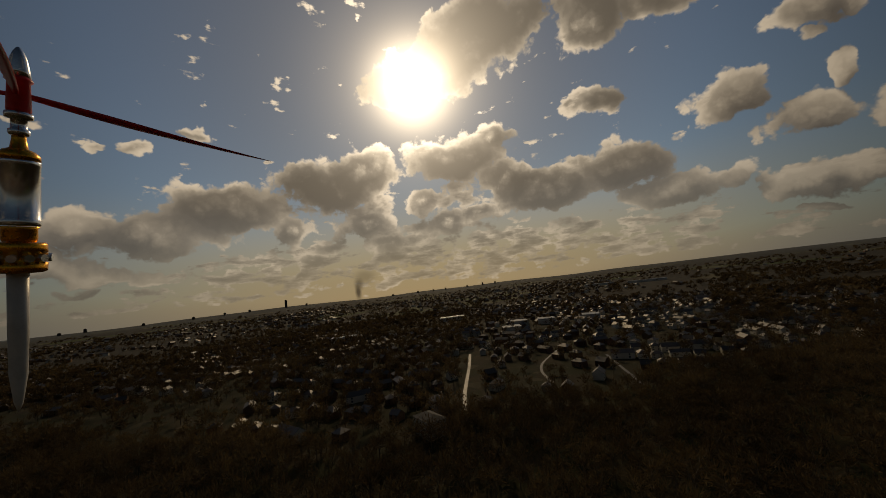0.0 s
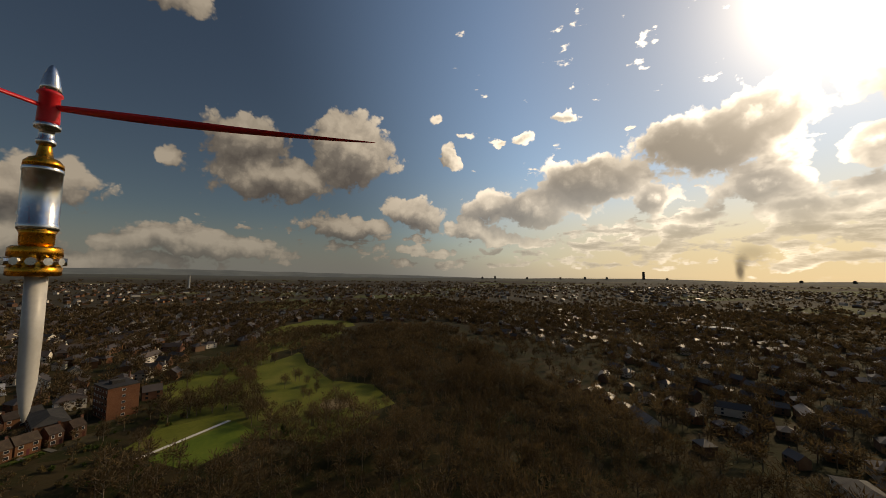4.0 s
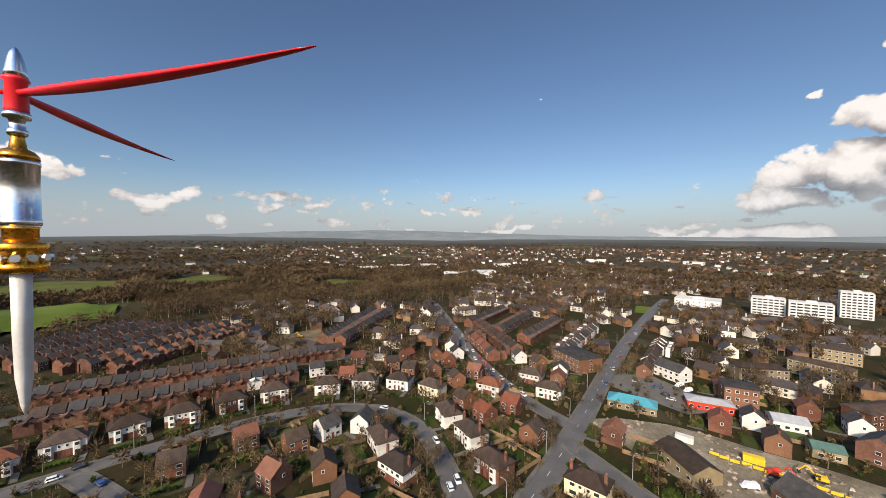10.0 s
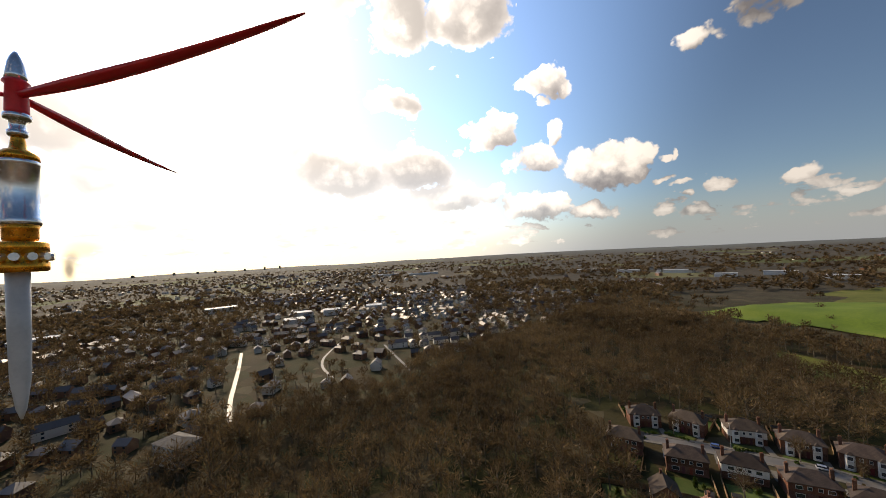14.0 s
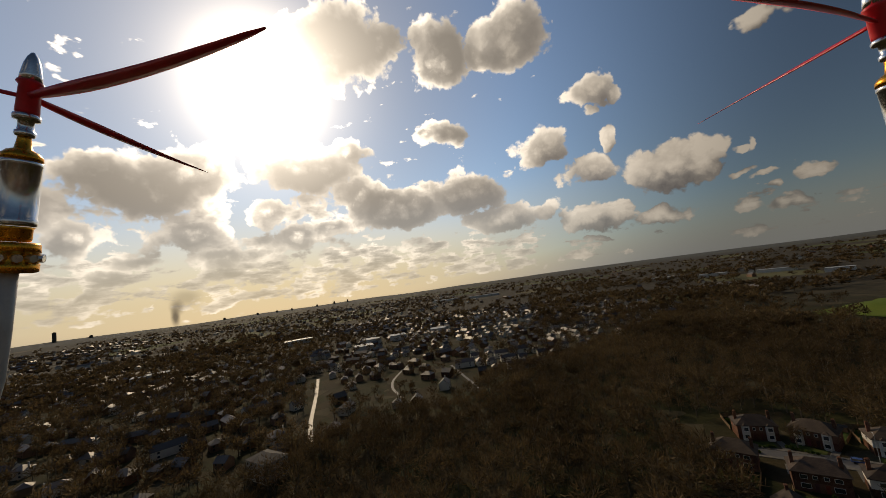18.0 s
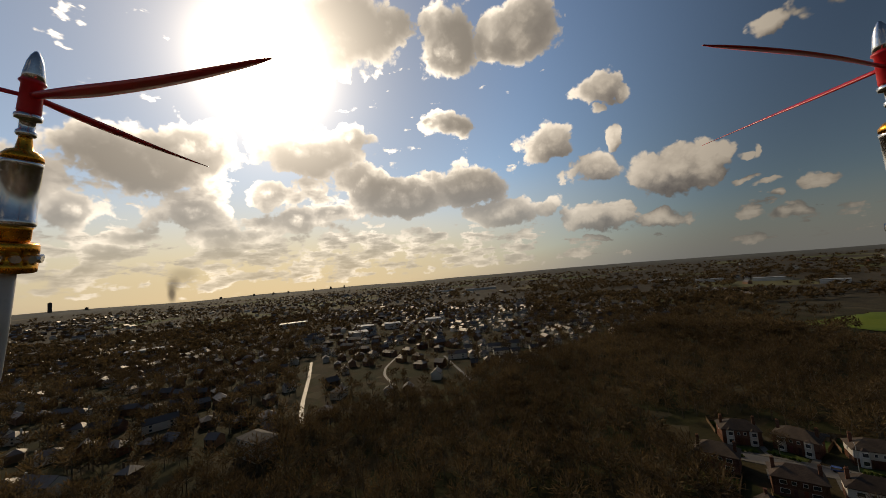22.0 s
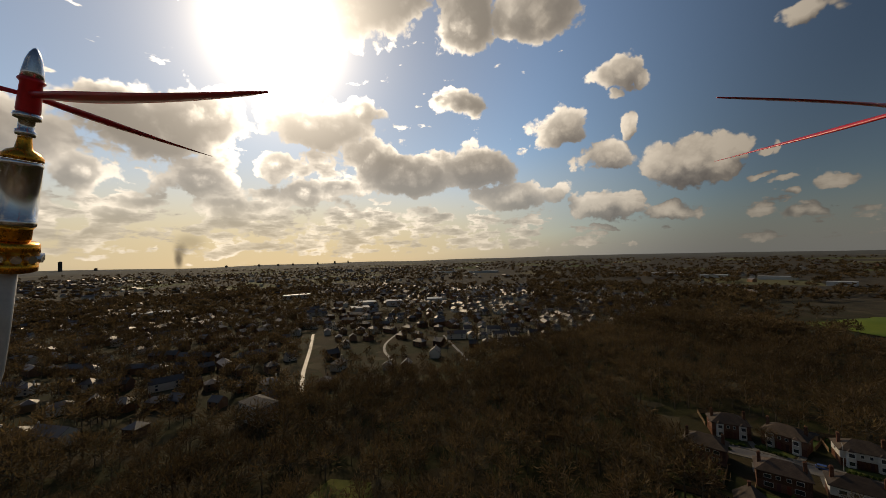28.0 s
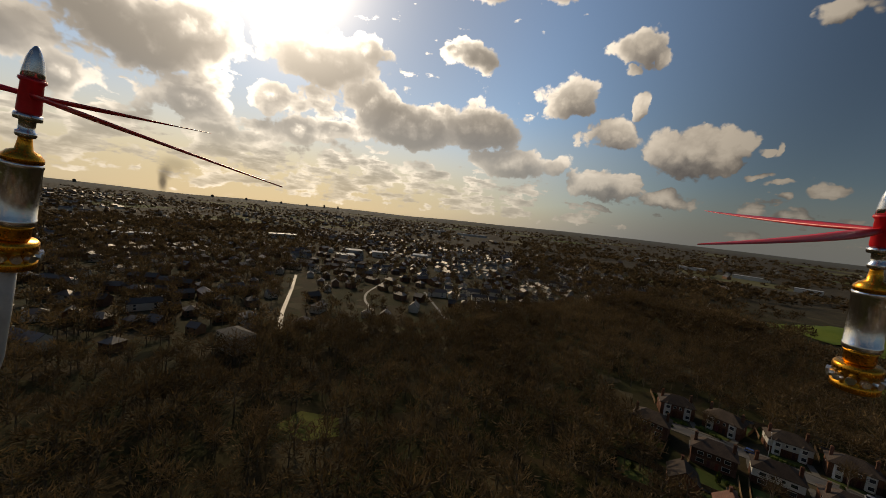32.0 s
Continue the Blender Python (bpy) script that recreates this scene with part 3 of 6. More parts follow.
def chimney(parent, x, y, z0, z1, mat=None):
    bm = box(x - 0.45, x + 0.45, y - 0.32, y + 0.32, z0, z1)
    box(x - 0.52, x + 0.52, y - 0.39, y + 0.39, z1 - 0.25, z1 - 0.08, bm=bm)
    ob = part("chimney", bm, mat or BRICK, parent)
    if not DETAIL[0]:
        return
    bm = bmesh.new()
    for i in (-0.25, 0.0, 0.25):
        bmesh.ops.create_cone(bm, cap_ends=True, segments=6, radius1=0.11, radius2=0.09, depth=0.4, matrix=Matrix.Translation((x + i, y, z1 + 0.18)))
    part("chimney_pots", bm, POT, ob)


def door(parent, x, y, face, mat=None):
    bm = box(-0.45, 0.45, -0.05, 0.02, 0, 2.05)
    box(-0.52, 0.52, -0.03, 0.0, 2.05, 2.4, bm=bm)
    ob = part("door", bm, mat or DOOR_PAINT, parent)
    ob.matrix_basis = pose(x, y, 0, 0, 0, face)


def thing(name, label, category, group="", x=0, y=0, rot=0):
    ob = new(name)
    ob.empty_display_size = 0.5
    ob.matrix_basis = pose(x, y, 0, 0, 0, rot)
    return tagged(ob, label, category, group)


def bay(parent, x, y, mat, storeys=2):
    """A canted two-storey bay at the front."""
    top = 2.6 * storeys
    v = []
    for z in (-0.2, top):
        v += [(x - 1.25, y, z), (x - 0.8, y - 0.7, z), (x + 0.8, y - 0.7, z), (x + 1.25, y, z)]
    part("bay", solid(v, [(0, 1, 5, 4), (1, 2, 6, 5), (2, 3, 7, 6), (4, 5, 6, 7), (3, 2, 1, 0), (3, 0, 4, 7)]), mat, parent)
    for k in range(storeys):
        window(parent, x, y - 0.7, 0.75 + 2.65 * k, 1.45, 1.35, 0, 3)
    apex = (x, y + 0.1, top + 0.9)
    part("bay_roof", solid([(x - 1.4, y + 0.05, top), (x - 0.9, y - 0.85, top), (x + 0.9, y - 0.85, top), (x + 1.4, y + 0.05, top), apex], [(0, 1, 4), (1, 2, 4), (2, 3, 4), (3, 0, 4), (3, 2, 1, 0)]), TILE_BROWN, parent)


def semi(lower, upper, roof, bay_mat, label):
    """A pair of inter-war semi-detached houses under one hipped roof, front to -y."""
    h = thing("semi_detached_house", label, "house", "semi-detached houses")
    part("wall", box(-6.1, 6.1, -4.0, 4.0, -0.4, 2.6), lower, h)
    part("upper_wall", box(-6.12, 6.12, -4.02, 4.02, 2.6, 5.2), upper, h)
    part("roof", hip_roof(12.3, 8.1, 5.15, 8.1), roof, h)
    for s in (-1, 1):
        DETAIL[0] = True
        bay(h, s * 3.6, -4.0, bay_mat)
        DETAIL[0] = False
        window(h, s * 1.0, -4.02, 3.5, 0.9, 1.1, 0, 1)
        door(h, s * 1.15, -4.0, 0)
        window(h, s * 3.6, 4.02, 3.4, 1.7, 1.2, 180, 2)
        window(h, s * 1.2, 4.02, 3.5, 1.1, 1.1, 180, 2)
        window(h, s * 3.4, 4.0, 0.8, 2.2, 1.4, 180, 3)
        door(h, s * 1.1, 4.0, 180)
        window(h, s * 6.12, 0.4, 3.5, 0.8, 1.1, 90 * s, 1)
        DETAIL[0] = True
        chimney(h, s * 5.2, 0.4, 5.6, 9.1)
    return h


def terrace_house(wall, roof, label, white=False, w=5.2):
    """One house of a terrace with a rear wing, front to -y."""
    h = thing("terraced_house", label, "house", "terraced houses")
    part("wall", gable_walls(w, 8.4, 5.4, 8.0), wall, h)
    part("roof", gable_roof(w - 0.2, 8.4, 5.4, 8.0), roof, h)
    part("rear_wing", gable_walls(2.6, 8.0, 4.6, 5.9), wall, h).matrix_basis = pose(w / 2 - 1.35, 6.6, 0, 0, 0, 90) @ pose(0, 0, 0)
    part("rear_wing_roof", gable_roof(4.6, 2.6, 4.6, 5.9, 0.2), roof, h).matrix_basis = pose(w / 2 - 1.35, 6.4, 0, 0, 0, 90)
    window(h, -1.1, -4.2, 0.8, 1.7, 1.5, 0, 2)
    window(h, -1.2, -4.2, 3.4, 1.1, 1.5, 0, 1)
    window(h, 1.2, -4.2, 3.4, 1.1, 1.5, 0, 1)
    if DETAIL[0]:
        window(h, -1.2, 4.2, 3.3, 1.1, 1.4, 180, 1)
        window(h, -1.2, 4.2, 0.8, 1.3, 1.4, 180, 2)
    door(h, 1.5, -4.2, 0)
    chimney(h, w / 2 - 0.1, 0.0, 7.2, 9.2)
    return h


def detached(wall, roof, label, w=8.0, d=7.5, eave=5.2, ridge=8.0):
    h = thing("detached_house", label, "house")
    part("wall", gable_walls(w, d, eave, ridge), wall, h)
    part("roof", gable_roof(w, d, eave, ridge), roof, h)
    for s in (-1, 1):
        for z in (0.8, 3.3):
            window(h, s * w * 0.28, -d / 2, z, 1.7, 1.3, 0, 2)
            window(h, s * w * 0.28, d / 2, z, 1.5, 1.3, 180, 2)
        window(h, s * w / 2, 0.6, 3.4, 1.0, 1.2, 90 * s, 1)
    door(h, 0, -d / 2, 0)
    chimney(h, w / 2 - 0.6, 0.3, ridge - 0.9, ridge + 1.2)
    return h


def block(name, label, category, w, d, storeys, wall, roof, ridge=2.2, bays=6, storey=2.75, hip=True, flat=False, win=(1.6, 1.3), trim=None, x=0, y=0, rot=0):
    """A larger building with rows of windows on both long sides."""
    h = thing(name, label, category, "", x, y, rot)
    spots.extend((x + math.cos(radians(rot)) * q, y + math.sin(radians(rot)) * q) for q in np.arange(-w / 2 + 4, w / 2 - 3, 8))
    eave = storeys * storey
    if flat or hip:
        part("wall", box(-w / 2, w / 2, -d / 2, d / 2, -0.4, eave), wall, h)
    else:
        part("wall", gable_walls(w, d, eave, eave + ridge), wall, h)
    if flat:
        bm = box(-w / 2 - 0.15, w / 2 + 0.15, -d / 2 - 0.15, d / 2 + 0.15, eave, eave + 0.5)
        box(-w * 0.15, w * 0.1, -d * 0.2, d * 0.2, eave + 0.5, eave + 2.2, bm=bm)
        part("flat_roof", bm, roof, h)
    elif hip:
        part("roof", hip_roof(w, d, eave, eave + ridge), roof, h)
    else:
        part("roof", gable_roof(w, d, eave, eave + ridge), roof, h)
    if trim:
        part("upper_band", box(-w / 2 - 0.03, w / 2 + 0.03, -d / 2 - 0.03, d / 2 + 0.03, eave - storey, eave - 0.02), trim, h)
    if storeys > 5:
        for k in range(storeys):
            z = k * storey + 0.9
            for sy in (-1, 1):
                part("window_band", box(-w / 2 + 0.8, w / 2 - 0.8, sy * (d / 2 + 0.02) - 0.03, sy * (d / 2 + 0.02) + 0.03, z, z + 1.4), PANE, h)
        for i in range(bays + 1):
            px = -w / 2 + w * i / bays
            part("pier", box(px - 0.5, px + 0.5, -d / 2 - 0.12, d / 2 + 0.12, -0.3, eave - 0.02), wall, h)
        return h
    for k in range(storeys):
        for i in range(bays):
            px = -w / 2 + w * (i + 0.5) / bays
            window(h, px, -d / 2 - 0.03, k * storey + 0.9, win[0], win[1], 0, 2)
            window(h, px, d / 2 + 0.03, k * storey + 0.9, win[0], win[1], 180, 2)
        for s in (-1, 1):
            window(h, s * (w / 2 + 0.03), 0, k * storey + 0.9, win[0], win[1], 90 * s, 2)
    door(h, w * 0.06, -d / 2, 0)
    return h


def facing(dx, dy):
    """The turn that makes a front look towards (dx, dy)."""
    return math.degrees(math.atan2(dx, -dy))


def row(kinds, x0, y0, x1, y1, n, side=1, jitter=0.6, scale=1.0):
    """Houses in a row from one point to another; side 1: fronts to the right of the way, -1: to the left."""
    dx, dy = x1 - x0, y1 - y0
    fx, fy = (dy, -dx) if side > 0 else (-dy, dx)
    for i in range(n):
        f = (i + 0.5) / n
        k = random.choice(kinds)
        m = pose(x0 + dx * f + random.uniform(-jitter, jitter), y0 + dy * f + random.uniform(-jitter, jitter), random.uniform(-0.15, 0.15), 0, 0, facing(fx, fy) + random.uniform(-1.5, 1.5) * (jitter > 0))
        put(k, m)


placed = set()
spots, house_poses = [], []


def put(ob, m):
    if "house" in ob.name:
        spots.append((m.translation.x, m.translation.y))
        if "terraced" not in ob.name:
            house_poses.append(m.copy())
    if ob.name in placed:
        return copy_thing(ob, m)
    placed.add(ob.name)
    ob.matrix_basis = m
    return ob

# ---- land ----


def inside(poly, x, y):
    hit = False
    for (ax, ay), (bx, by) in zip(poly, poly[1:] + poly[:1]):
        if (ay > y) != (by > y) and x < (bx - ax) * (y - ay) / (by - ay) + ax:
            hit = not hit
    return hit


def land_height(x, y):
    """Flat town, rising far off to low hills."""
    d = math.hypot(x, y)
    if d < 900:
        return 0.0
    up = min(1.0, (d - 900) / 3800)
    a = math.atan2(x, y)
    hills = 12 * math.sin(2.0 * a + 1.0) + 9 * math.sin(5 * a) + 18 * noise.noise((x * 0.0012, y * 0.0012, 3.0))
    east = 34 * math.exp(-((a - 1.75) / 0.35) ** 2) + 16 * math.exp(-((a - 2.6) / 0.4) ** 2)
    return up ** 1.4 * (46 + east) + max(0.0, up - 0.15) * hills


def make_ground():
    rings = [0.0] + [18 * 1.085 ** k for k in range(0, 69)]
    rings = [r for r in rings if r < 4750] + [4750]
    seg = 220
    v, f = [(0, 0, 0)], []
    for r in rings[1:]:
        for i in range(seg):
            a = 2 * math.pi * i / seg
            x, y = r * math.sin(a), r * math.cos(a)
            v.append((x, y, land_height(x, y)))
    for i in range(seg):
        f.append((0, 1 + (i + 1) % seg, 1 + i))
    for k in range(len(rings) - 2):
        for i in range(seg):
            a, b = 1 + k * seg + i, 1 + k * seg + (i + 1) % seg
            f.append((a, b, b + seg, a + seg))
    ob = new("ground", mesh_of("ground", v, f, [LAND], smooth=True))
    tagged(ob, "winter land of gardens, scrub and far low hills", "ground", kind="structure")


make_ground()


def patch(name, poly, mat, label, z=0.05, category="ground", wobble=4.0):
    """A piece of open land with an uneven edge."""
    pts = []
    for (ax, ay), (bx, by) in zip(poly, poly[1:] + poly[:1]):
        n = max(1, int(math.hypot(bx - ax, by - ay) / 14))
        for i in range(n):
            x, y = ax + (bx - ax) * i / n, ay + (by - ay) * i / n
            pts.append((x + wobble * noise.noise((x * 0.05, y * 0.05, 0)), y + wobble * noise.noise((x * 0.05, y * 0.05, 9)), z))
    bm = bmesh.new()
    face = bm.faces.new([bm.verts.new(p) for p in pts])
    bmesh.ops.recalc_face_normals(bm, faces=bm.faces)
    if face.normal.z < 0:
        face.normal_flip()
    bmesh.ops.triangulate(bm, faces=bm.faces)
    me = bpy.data.meshes.new(name)
    bm.to_mesh(me), bm.free()
    me.materials.append(mat)
    return tagged(new(name, me), label, category, kind="structure")


FIELD = [(325, 351), (400, 372), (486, 366), (554, 283), (575, 97), (552, 22), (470, 25), (424, 88), (394, 125), (368, 167), (352, 259)]
GLADE = [(266, 219), (231, 170), (233, 87), (266, 90), (262, 123), (270, 185)]
PARK = [(-190, -95), (-240, -118), (-300, -135), (-400, -128), (-500, -110), (-590, -35), (-470, -35), (-380, -95), (-275, -65), (-205, 8), (-180, -20), (-195, -60)]
GREEN_SOUTH = [(-177, -92), (-213, -69), (-190, -48), (-165, -70)]
YARD = [(78, -146), (54, -170), (-22, -184), (-26, -150), (-6, -122), (46, -134)]
WASTE = [(-6, -118), (-26, -150), (-30, -178), (-62, -168), (-54, -120), (-46, -96), (-20, -92)]
DIGS = [(255, -60), (300, -70), (300, -110), (255, -98)]


def rolling(name, poly, mat, label, height):
    """Open land with soft swells."""
    step, v, f, at = 9.0, [], [], {}
    xs, ys = [q[0] for q in poly], [q[1] for q in poly]
    for i in range(int((max(xs) - min(xs)) / step) + 1):
        for j in range(int((max(ys) - min(ys)) / step) + 1):
            x, y = min(xs) + i * step, min(ys) + j * step
            if inside(poly, x, y):
                edge = min(1.0, sum(inside(poly, x + 30 * math.cos(a), y + 30 * math.sin(a)) for a in (0, 0.8, 1.6, 2.4, 3.1, 3.9, 4.7, 5.5)) / 8) ** 2
                at[i, j] = len(v)
                v.append((x, y, 0.25 + height * max(0.0, edge - 0.15) * (0.8 + 0.9 * noise.noise((x * 0.013, y * 0.013, 4.0)))))
    for i, j in at:
        if all(q in at for q in ((i + 1, j), (i + 1, j + 1), (i, j + 1))):
            f.append((at[i, j], at[i + 1, j], at[i + 1, j + 1], at[i, j + 1]))
    tagged(new(name, mesh_of(name, v, f, [mat], smooth=True)), label, "ground", kind="structure")


rolling("meadow", FIELD, GRASS, "bright green rolling meadow between woods", 9.0)
patch("glade", GLADE, LAWN, "dull green glade inside the bare wood", 0.08)
PARK_LAWNS = [
    [(-321, -93), (-385, -67), (-330, -51), (-278, -25), (-265, 3), (-224, 18), (-212, 4), (-230, -18), (-215, -36), (-213, -52), (-260, -69)],
    [(-190, -107), (-211, -100), (-227, -75), (-207, -63), (-191, -63), (-180, -84)],
    [(-507, -135), (-555, -133), (-649, -90), (-616, -32), (-561, -20), (-517, -77)],
    [(-274, -146), (-311, -129), (-307, -98), (-266, -88), (-244, -116)],
    [(-114, -73), (-122, -66), (-131, -38), (-115, -38), (-106, -54)],
]
patch("park", PARK, LAWN, "rough dull grass under the trees of a park", 0.04)
for poly in PARK_LAWNS:
    patch("park_lawn", poly, MOWN, "bright yellow-green park lawn between bare trees", 0.09)
patch("bowling_green", GREEN_SOUTH, GRASS, "mown green lawn edged by a pale path", 0.10, wobble=0.5)
patch("yard", YARD, GRAVEL, "dusty building yard with pale bare earth", 0.05)
patch("wasteland", WASTE, DIRT, "overgrown waste ground with rubble and scrub", 0.04)
patch("cleared_site", DIGS, DIRT, "bare orange-brown cleared building site", 0.05)
patch("car_park", [(-134, -144), (-153, -126), (-138, -107), (-114, -121)], PAVING, "worn grey car park behind the white house", 0.06, wobble=0.5)
patch("forecourt", [(50, -186), (38, -206), (92, -228), (92, -190)], PAVING, "grey forecourt of the shops and garage", 0.06, wobble=0.5)
patch("play_circle", [(-230 + 10 * math.cos(a * 0.314), -18 + 10 * math.sin(a * 0.314)) for a in range(20)], DIRT, "dark round paddling pool bed on the park grass", 0.12, wobble=0.0)
patch("park_path", [(-178, -94), (-214, -71), (-215, -73), (-179, -96)], CONCRETE, "pale concrete edging along the bowling green", 0.14, wobble=0.0)
patch("near_lawn", [(-100, -70), (-118, -60), (-122, -44), (-108, -42)], GRASS, "strip of green lawn under the trees", 0.05, wobble=1.0)
patch("far_meadow", [(470, 330), (700, 420), (760, 250), (560, 190)], LAWN, "pale green pasture beyond the meadow", 0.25)
FAR_FIELDS = [[(610, 150), (760, 235), (890, 150), (830, 40), (660, 45)], [(640, -50), (770, 5), (870, -80), (720, -150)], [(600, 300), (700, 330), (640, 420), (560, 400)], [(520, -230), (600, -180), (640, -260), (560, -310)]]
for poly in FAR_FIELDS:
    patch("rough_pasture", poly, LAWN, "olive-brown rough pasture on the far slope", 0.3, wobble=9.0)
patch("north_glade", [(-42, 119), (-30, 118), (-26, 109), (-36, 104), (-45, 109)], LAWN, "mossy clearing in the bare wood", 0.06)
patch("playing_field", [(-20, -330), (-70, -340), (-80, -390), (-25, -385)], GRASS, "small green playing field among flats", 0.06)
patch("recreation_ground", [(110, -420), (160, -400), (175, -440), (120, -460)], GRASS, "small green recreation ground", 0.06)


def resample(points, step=6.0):
    out = []
    for (ax, ay), (bx, by) in zip(points, points[1:]):
        n = max(1, int(math.hypot(bx - ax, by - ay) / step))
        out += [(ax + (bx - ax) * i / n, ay + (by - ay) * i / n) for i in range(n)]
    out.append(points[-1])
    p = np.array(out)
    for _ in range(3):
        p[1:-1] = (p[:-2] + 2 * p[1:-1] + p[2:]) / 4
    return p


def ribbon(p, off, half, z, thick=0.0):
    d = np.gradient(p, axis=0)
    d /= np.linalg.norm(d, axis=1)[:, None]
    nrm = np.stack([-d[:, 1], d[:, 0]], 1)
    v, f = [], []
    for c, n in zip(p, nrm):
        a, b = c + n * (off + half), c + n * (off - half)
        v += [(a[0], a[1], z), (b[0], b[1], z)] + ([(b[0], b[1], z - thick), (a[0], a[1], z - thick)] if thick else [])
    k = 4 if thick else 2
    for i in range(len(p) - 1):
        s = i * k
        if thick:
            f += [(s + j, s + (j + 1) % 4, s + 4 + (j + 1) % 4, s + 4 + j) for j in range(4)]
        else:
            f.append((s, s + 1, s + 3, s + 2))
    if thick:
        f += [(3, 2, 1, 0), (len(v) - 4, len(v) - 3, len(v) - 2, len(v) - 1)]
    return v, f


ROADS = []


def road(points, width, label, marks=False, pavements=True):
    p = resample(points)
    z = 0.075 + 0.006 * len(ROADS)
    ROADS.append((p, width))
    v, f = ribbon(p, 0, width / 2, z)
    v = [(x, y, q) for x, y, q in v]
    me = mesh_of("road", v, [tuple(reversed(q)) for q in f], [ASPHALT])
    ob = tagged(new("road", me), label, "road", kind="structure")
    if pavements:
        for s in (-1, 1):
            v, f = ribbon(p, s * (width / 2 + 0.75), 0.7, z + 0.11, 0.2)
            tagged(new("pavement", mesh_of("pavement", v, f, [PAVING])), "grey paved footway with a raised kerb", "pavement", kind="structure")
    if marks:
        v, f = [], []
        for i in range(0, len(p) - 1, 2):
            c, d = p[i], p[i + 1] - p[i]
            d = d / np.linalg.norm(d)
            n = np.array((-d[1], d[0])) * 0.09
            e = c + d * 3.2
            k = len(v)
            for q in (c + n, c - n, e - n, e + n):
                v.append((q[0], q[1], z + 0.008))
            f.append((k, k + 1, k + 2, k + 3))
        tagged(new("centre_line", mesh_of("centre_line", v, f, [MARKING])), "white dashed centre line", "road marking", kind="structure")


road([(30, -30), (62, -80), (66, -101), (74, -130), (84, -164), (94, -197), (119, -287), (150, -420), (170, -520)], 6.6, "grey main road through the suburb", True)
road([(75, -136), (96, -137), (132, -149), (178, -171), (213, -193), (330, -260)], 5.6, "grey side street lined with parked cars")
road([(74, -124), (42, -115), (21, -111), (-16, -92), (-60, -70)], 5.4, "grey lane past the building yard")
road([(96, 138), (110, 127), (124, 116), (139, 103), (151, 87), (160, 69), (165, 48), (167, 26), (168, 0), (167, -25), (163, -48), (156, -66), (143, -80), (126, -86), (108, -84), (90, -77), (66, -66)], 5.2, "grey curving crescent between semi-detached houses")
road([(166, 22), (146, 12), (129, 5), (102, -3), (60, -20)], 4.8, "grey cul-de-sac off the crescent")
road([(-45, -40), (-75, -94), (-100, -137), (-133, -194), (-159, -240), (-237, -357), (-300, -450)], 5.6, "straight terraced street with parked cars")
road([(-86, 197), (-98, 226), (-121, 296), (-141, 352)], 2.6, "straight road glinting in low sun", pavements=False)
road([(-43, 252), (-56, 280), (-60, 305), (-57, 335), (-52, 368)], 2.0, "bending estate road", pavements=False)
road([(10, 252), (0, 292), (-10, 335)], 2.0, "short estate road between small houses", pavements=False)
road([(213, -120), (228, -60), (230, 60)], 6.0, "grey street along the brick terrace")

# ---- houses near by ----
SEMI_WHITE = semi(BRICK, RENDER_WHITE, TILE_BROWN, RENDER_WHITE, "semi-detached pair, red brick below white render, brown hipped roof")
SEMI_ALLWHITE = semi(RENDER_WHITE, RENDER_WHITE, TILE_BROWN, RENDER_WHITE, "white-rendered semi-detached pair under a brown hipped roof")
SEMI_BRICK = semi(BRICK, BRICK, TILE_BROWN, RENDER_WHITE, "red brick semi-detached pair with white bays, brown roof")
SEMI_REDROOF = semi(BRICK, RENDER_WHITE, TILE_RED, RENDER_WHITE, "semi-detached pair with white upper storey and orange-red roof")
SEMI_CREAM = semi(CREAM, CREAM, TILE_BROWN, CREAM, "cream-rendered semi-detached pair under a brown hipped roof")
TERR_BRICK = terrace_house(BRICK, SLATE, "red brick terraced house with grey slate roof")
TERR_WHITE = terrace_house(RENDER_WHITE, SLATE, "white-painted terraced house with grey slate roof")
TERR_BROWN = terrace_house(BRICK, TILE_BROWN, "brick terraced house with a brown tiled roof")
DETAIL[0] = False
DET_BRICK = detached(ORANGE_BRICK, TILE_BROWN, "orange brick detached house with a brown gabled roof")
DET_WHITE = detached(RENDER_WHITE, SLATE, "white-rendered detached house with a slate roof")
DET_RED = detached(BRICK, TILE_RED, "brick detached house with a red tiled roof")

FAR_TERR_BRICK = terrace_house(BRICK, SLATE, "red brick terraced house with grey slate roof")
FAR_TERR_WHITE = terrace_house(RENDER_WHITE, SLATE, "white-painted terraced house with grey slate roof")
FAR_TERR_BROWN = terrace_house(BRICK, TILE_BROWN, "brick terraced house with a brown tiled roof")
DETAIL[0] = True

# crescent, outer side, fronts to the road
def along_crescent(spot_list, kinds, out):
    """Pairs beside the crescent, turned to its nearest stretch. out: metres further from the middle."""
    p = ROADS[3][0]
    for i, (x, y) in enumerate(spot_list):
        d = math.hypot(x, y)
        x, y = x + out * x / d, y + out * y / d
        q = p[np.argmin((p[:, 0] - x) ** 2 + (p[:, 1] - y) ** 2)]
        put(kinds[i % len(kinds)], pose(x, y, random.uniform(-0.1, 0.1), 0, 0, facing(q[0] - x, q[1] - y)))


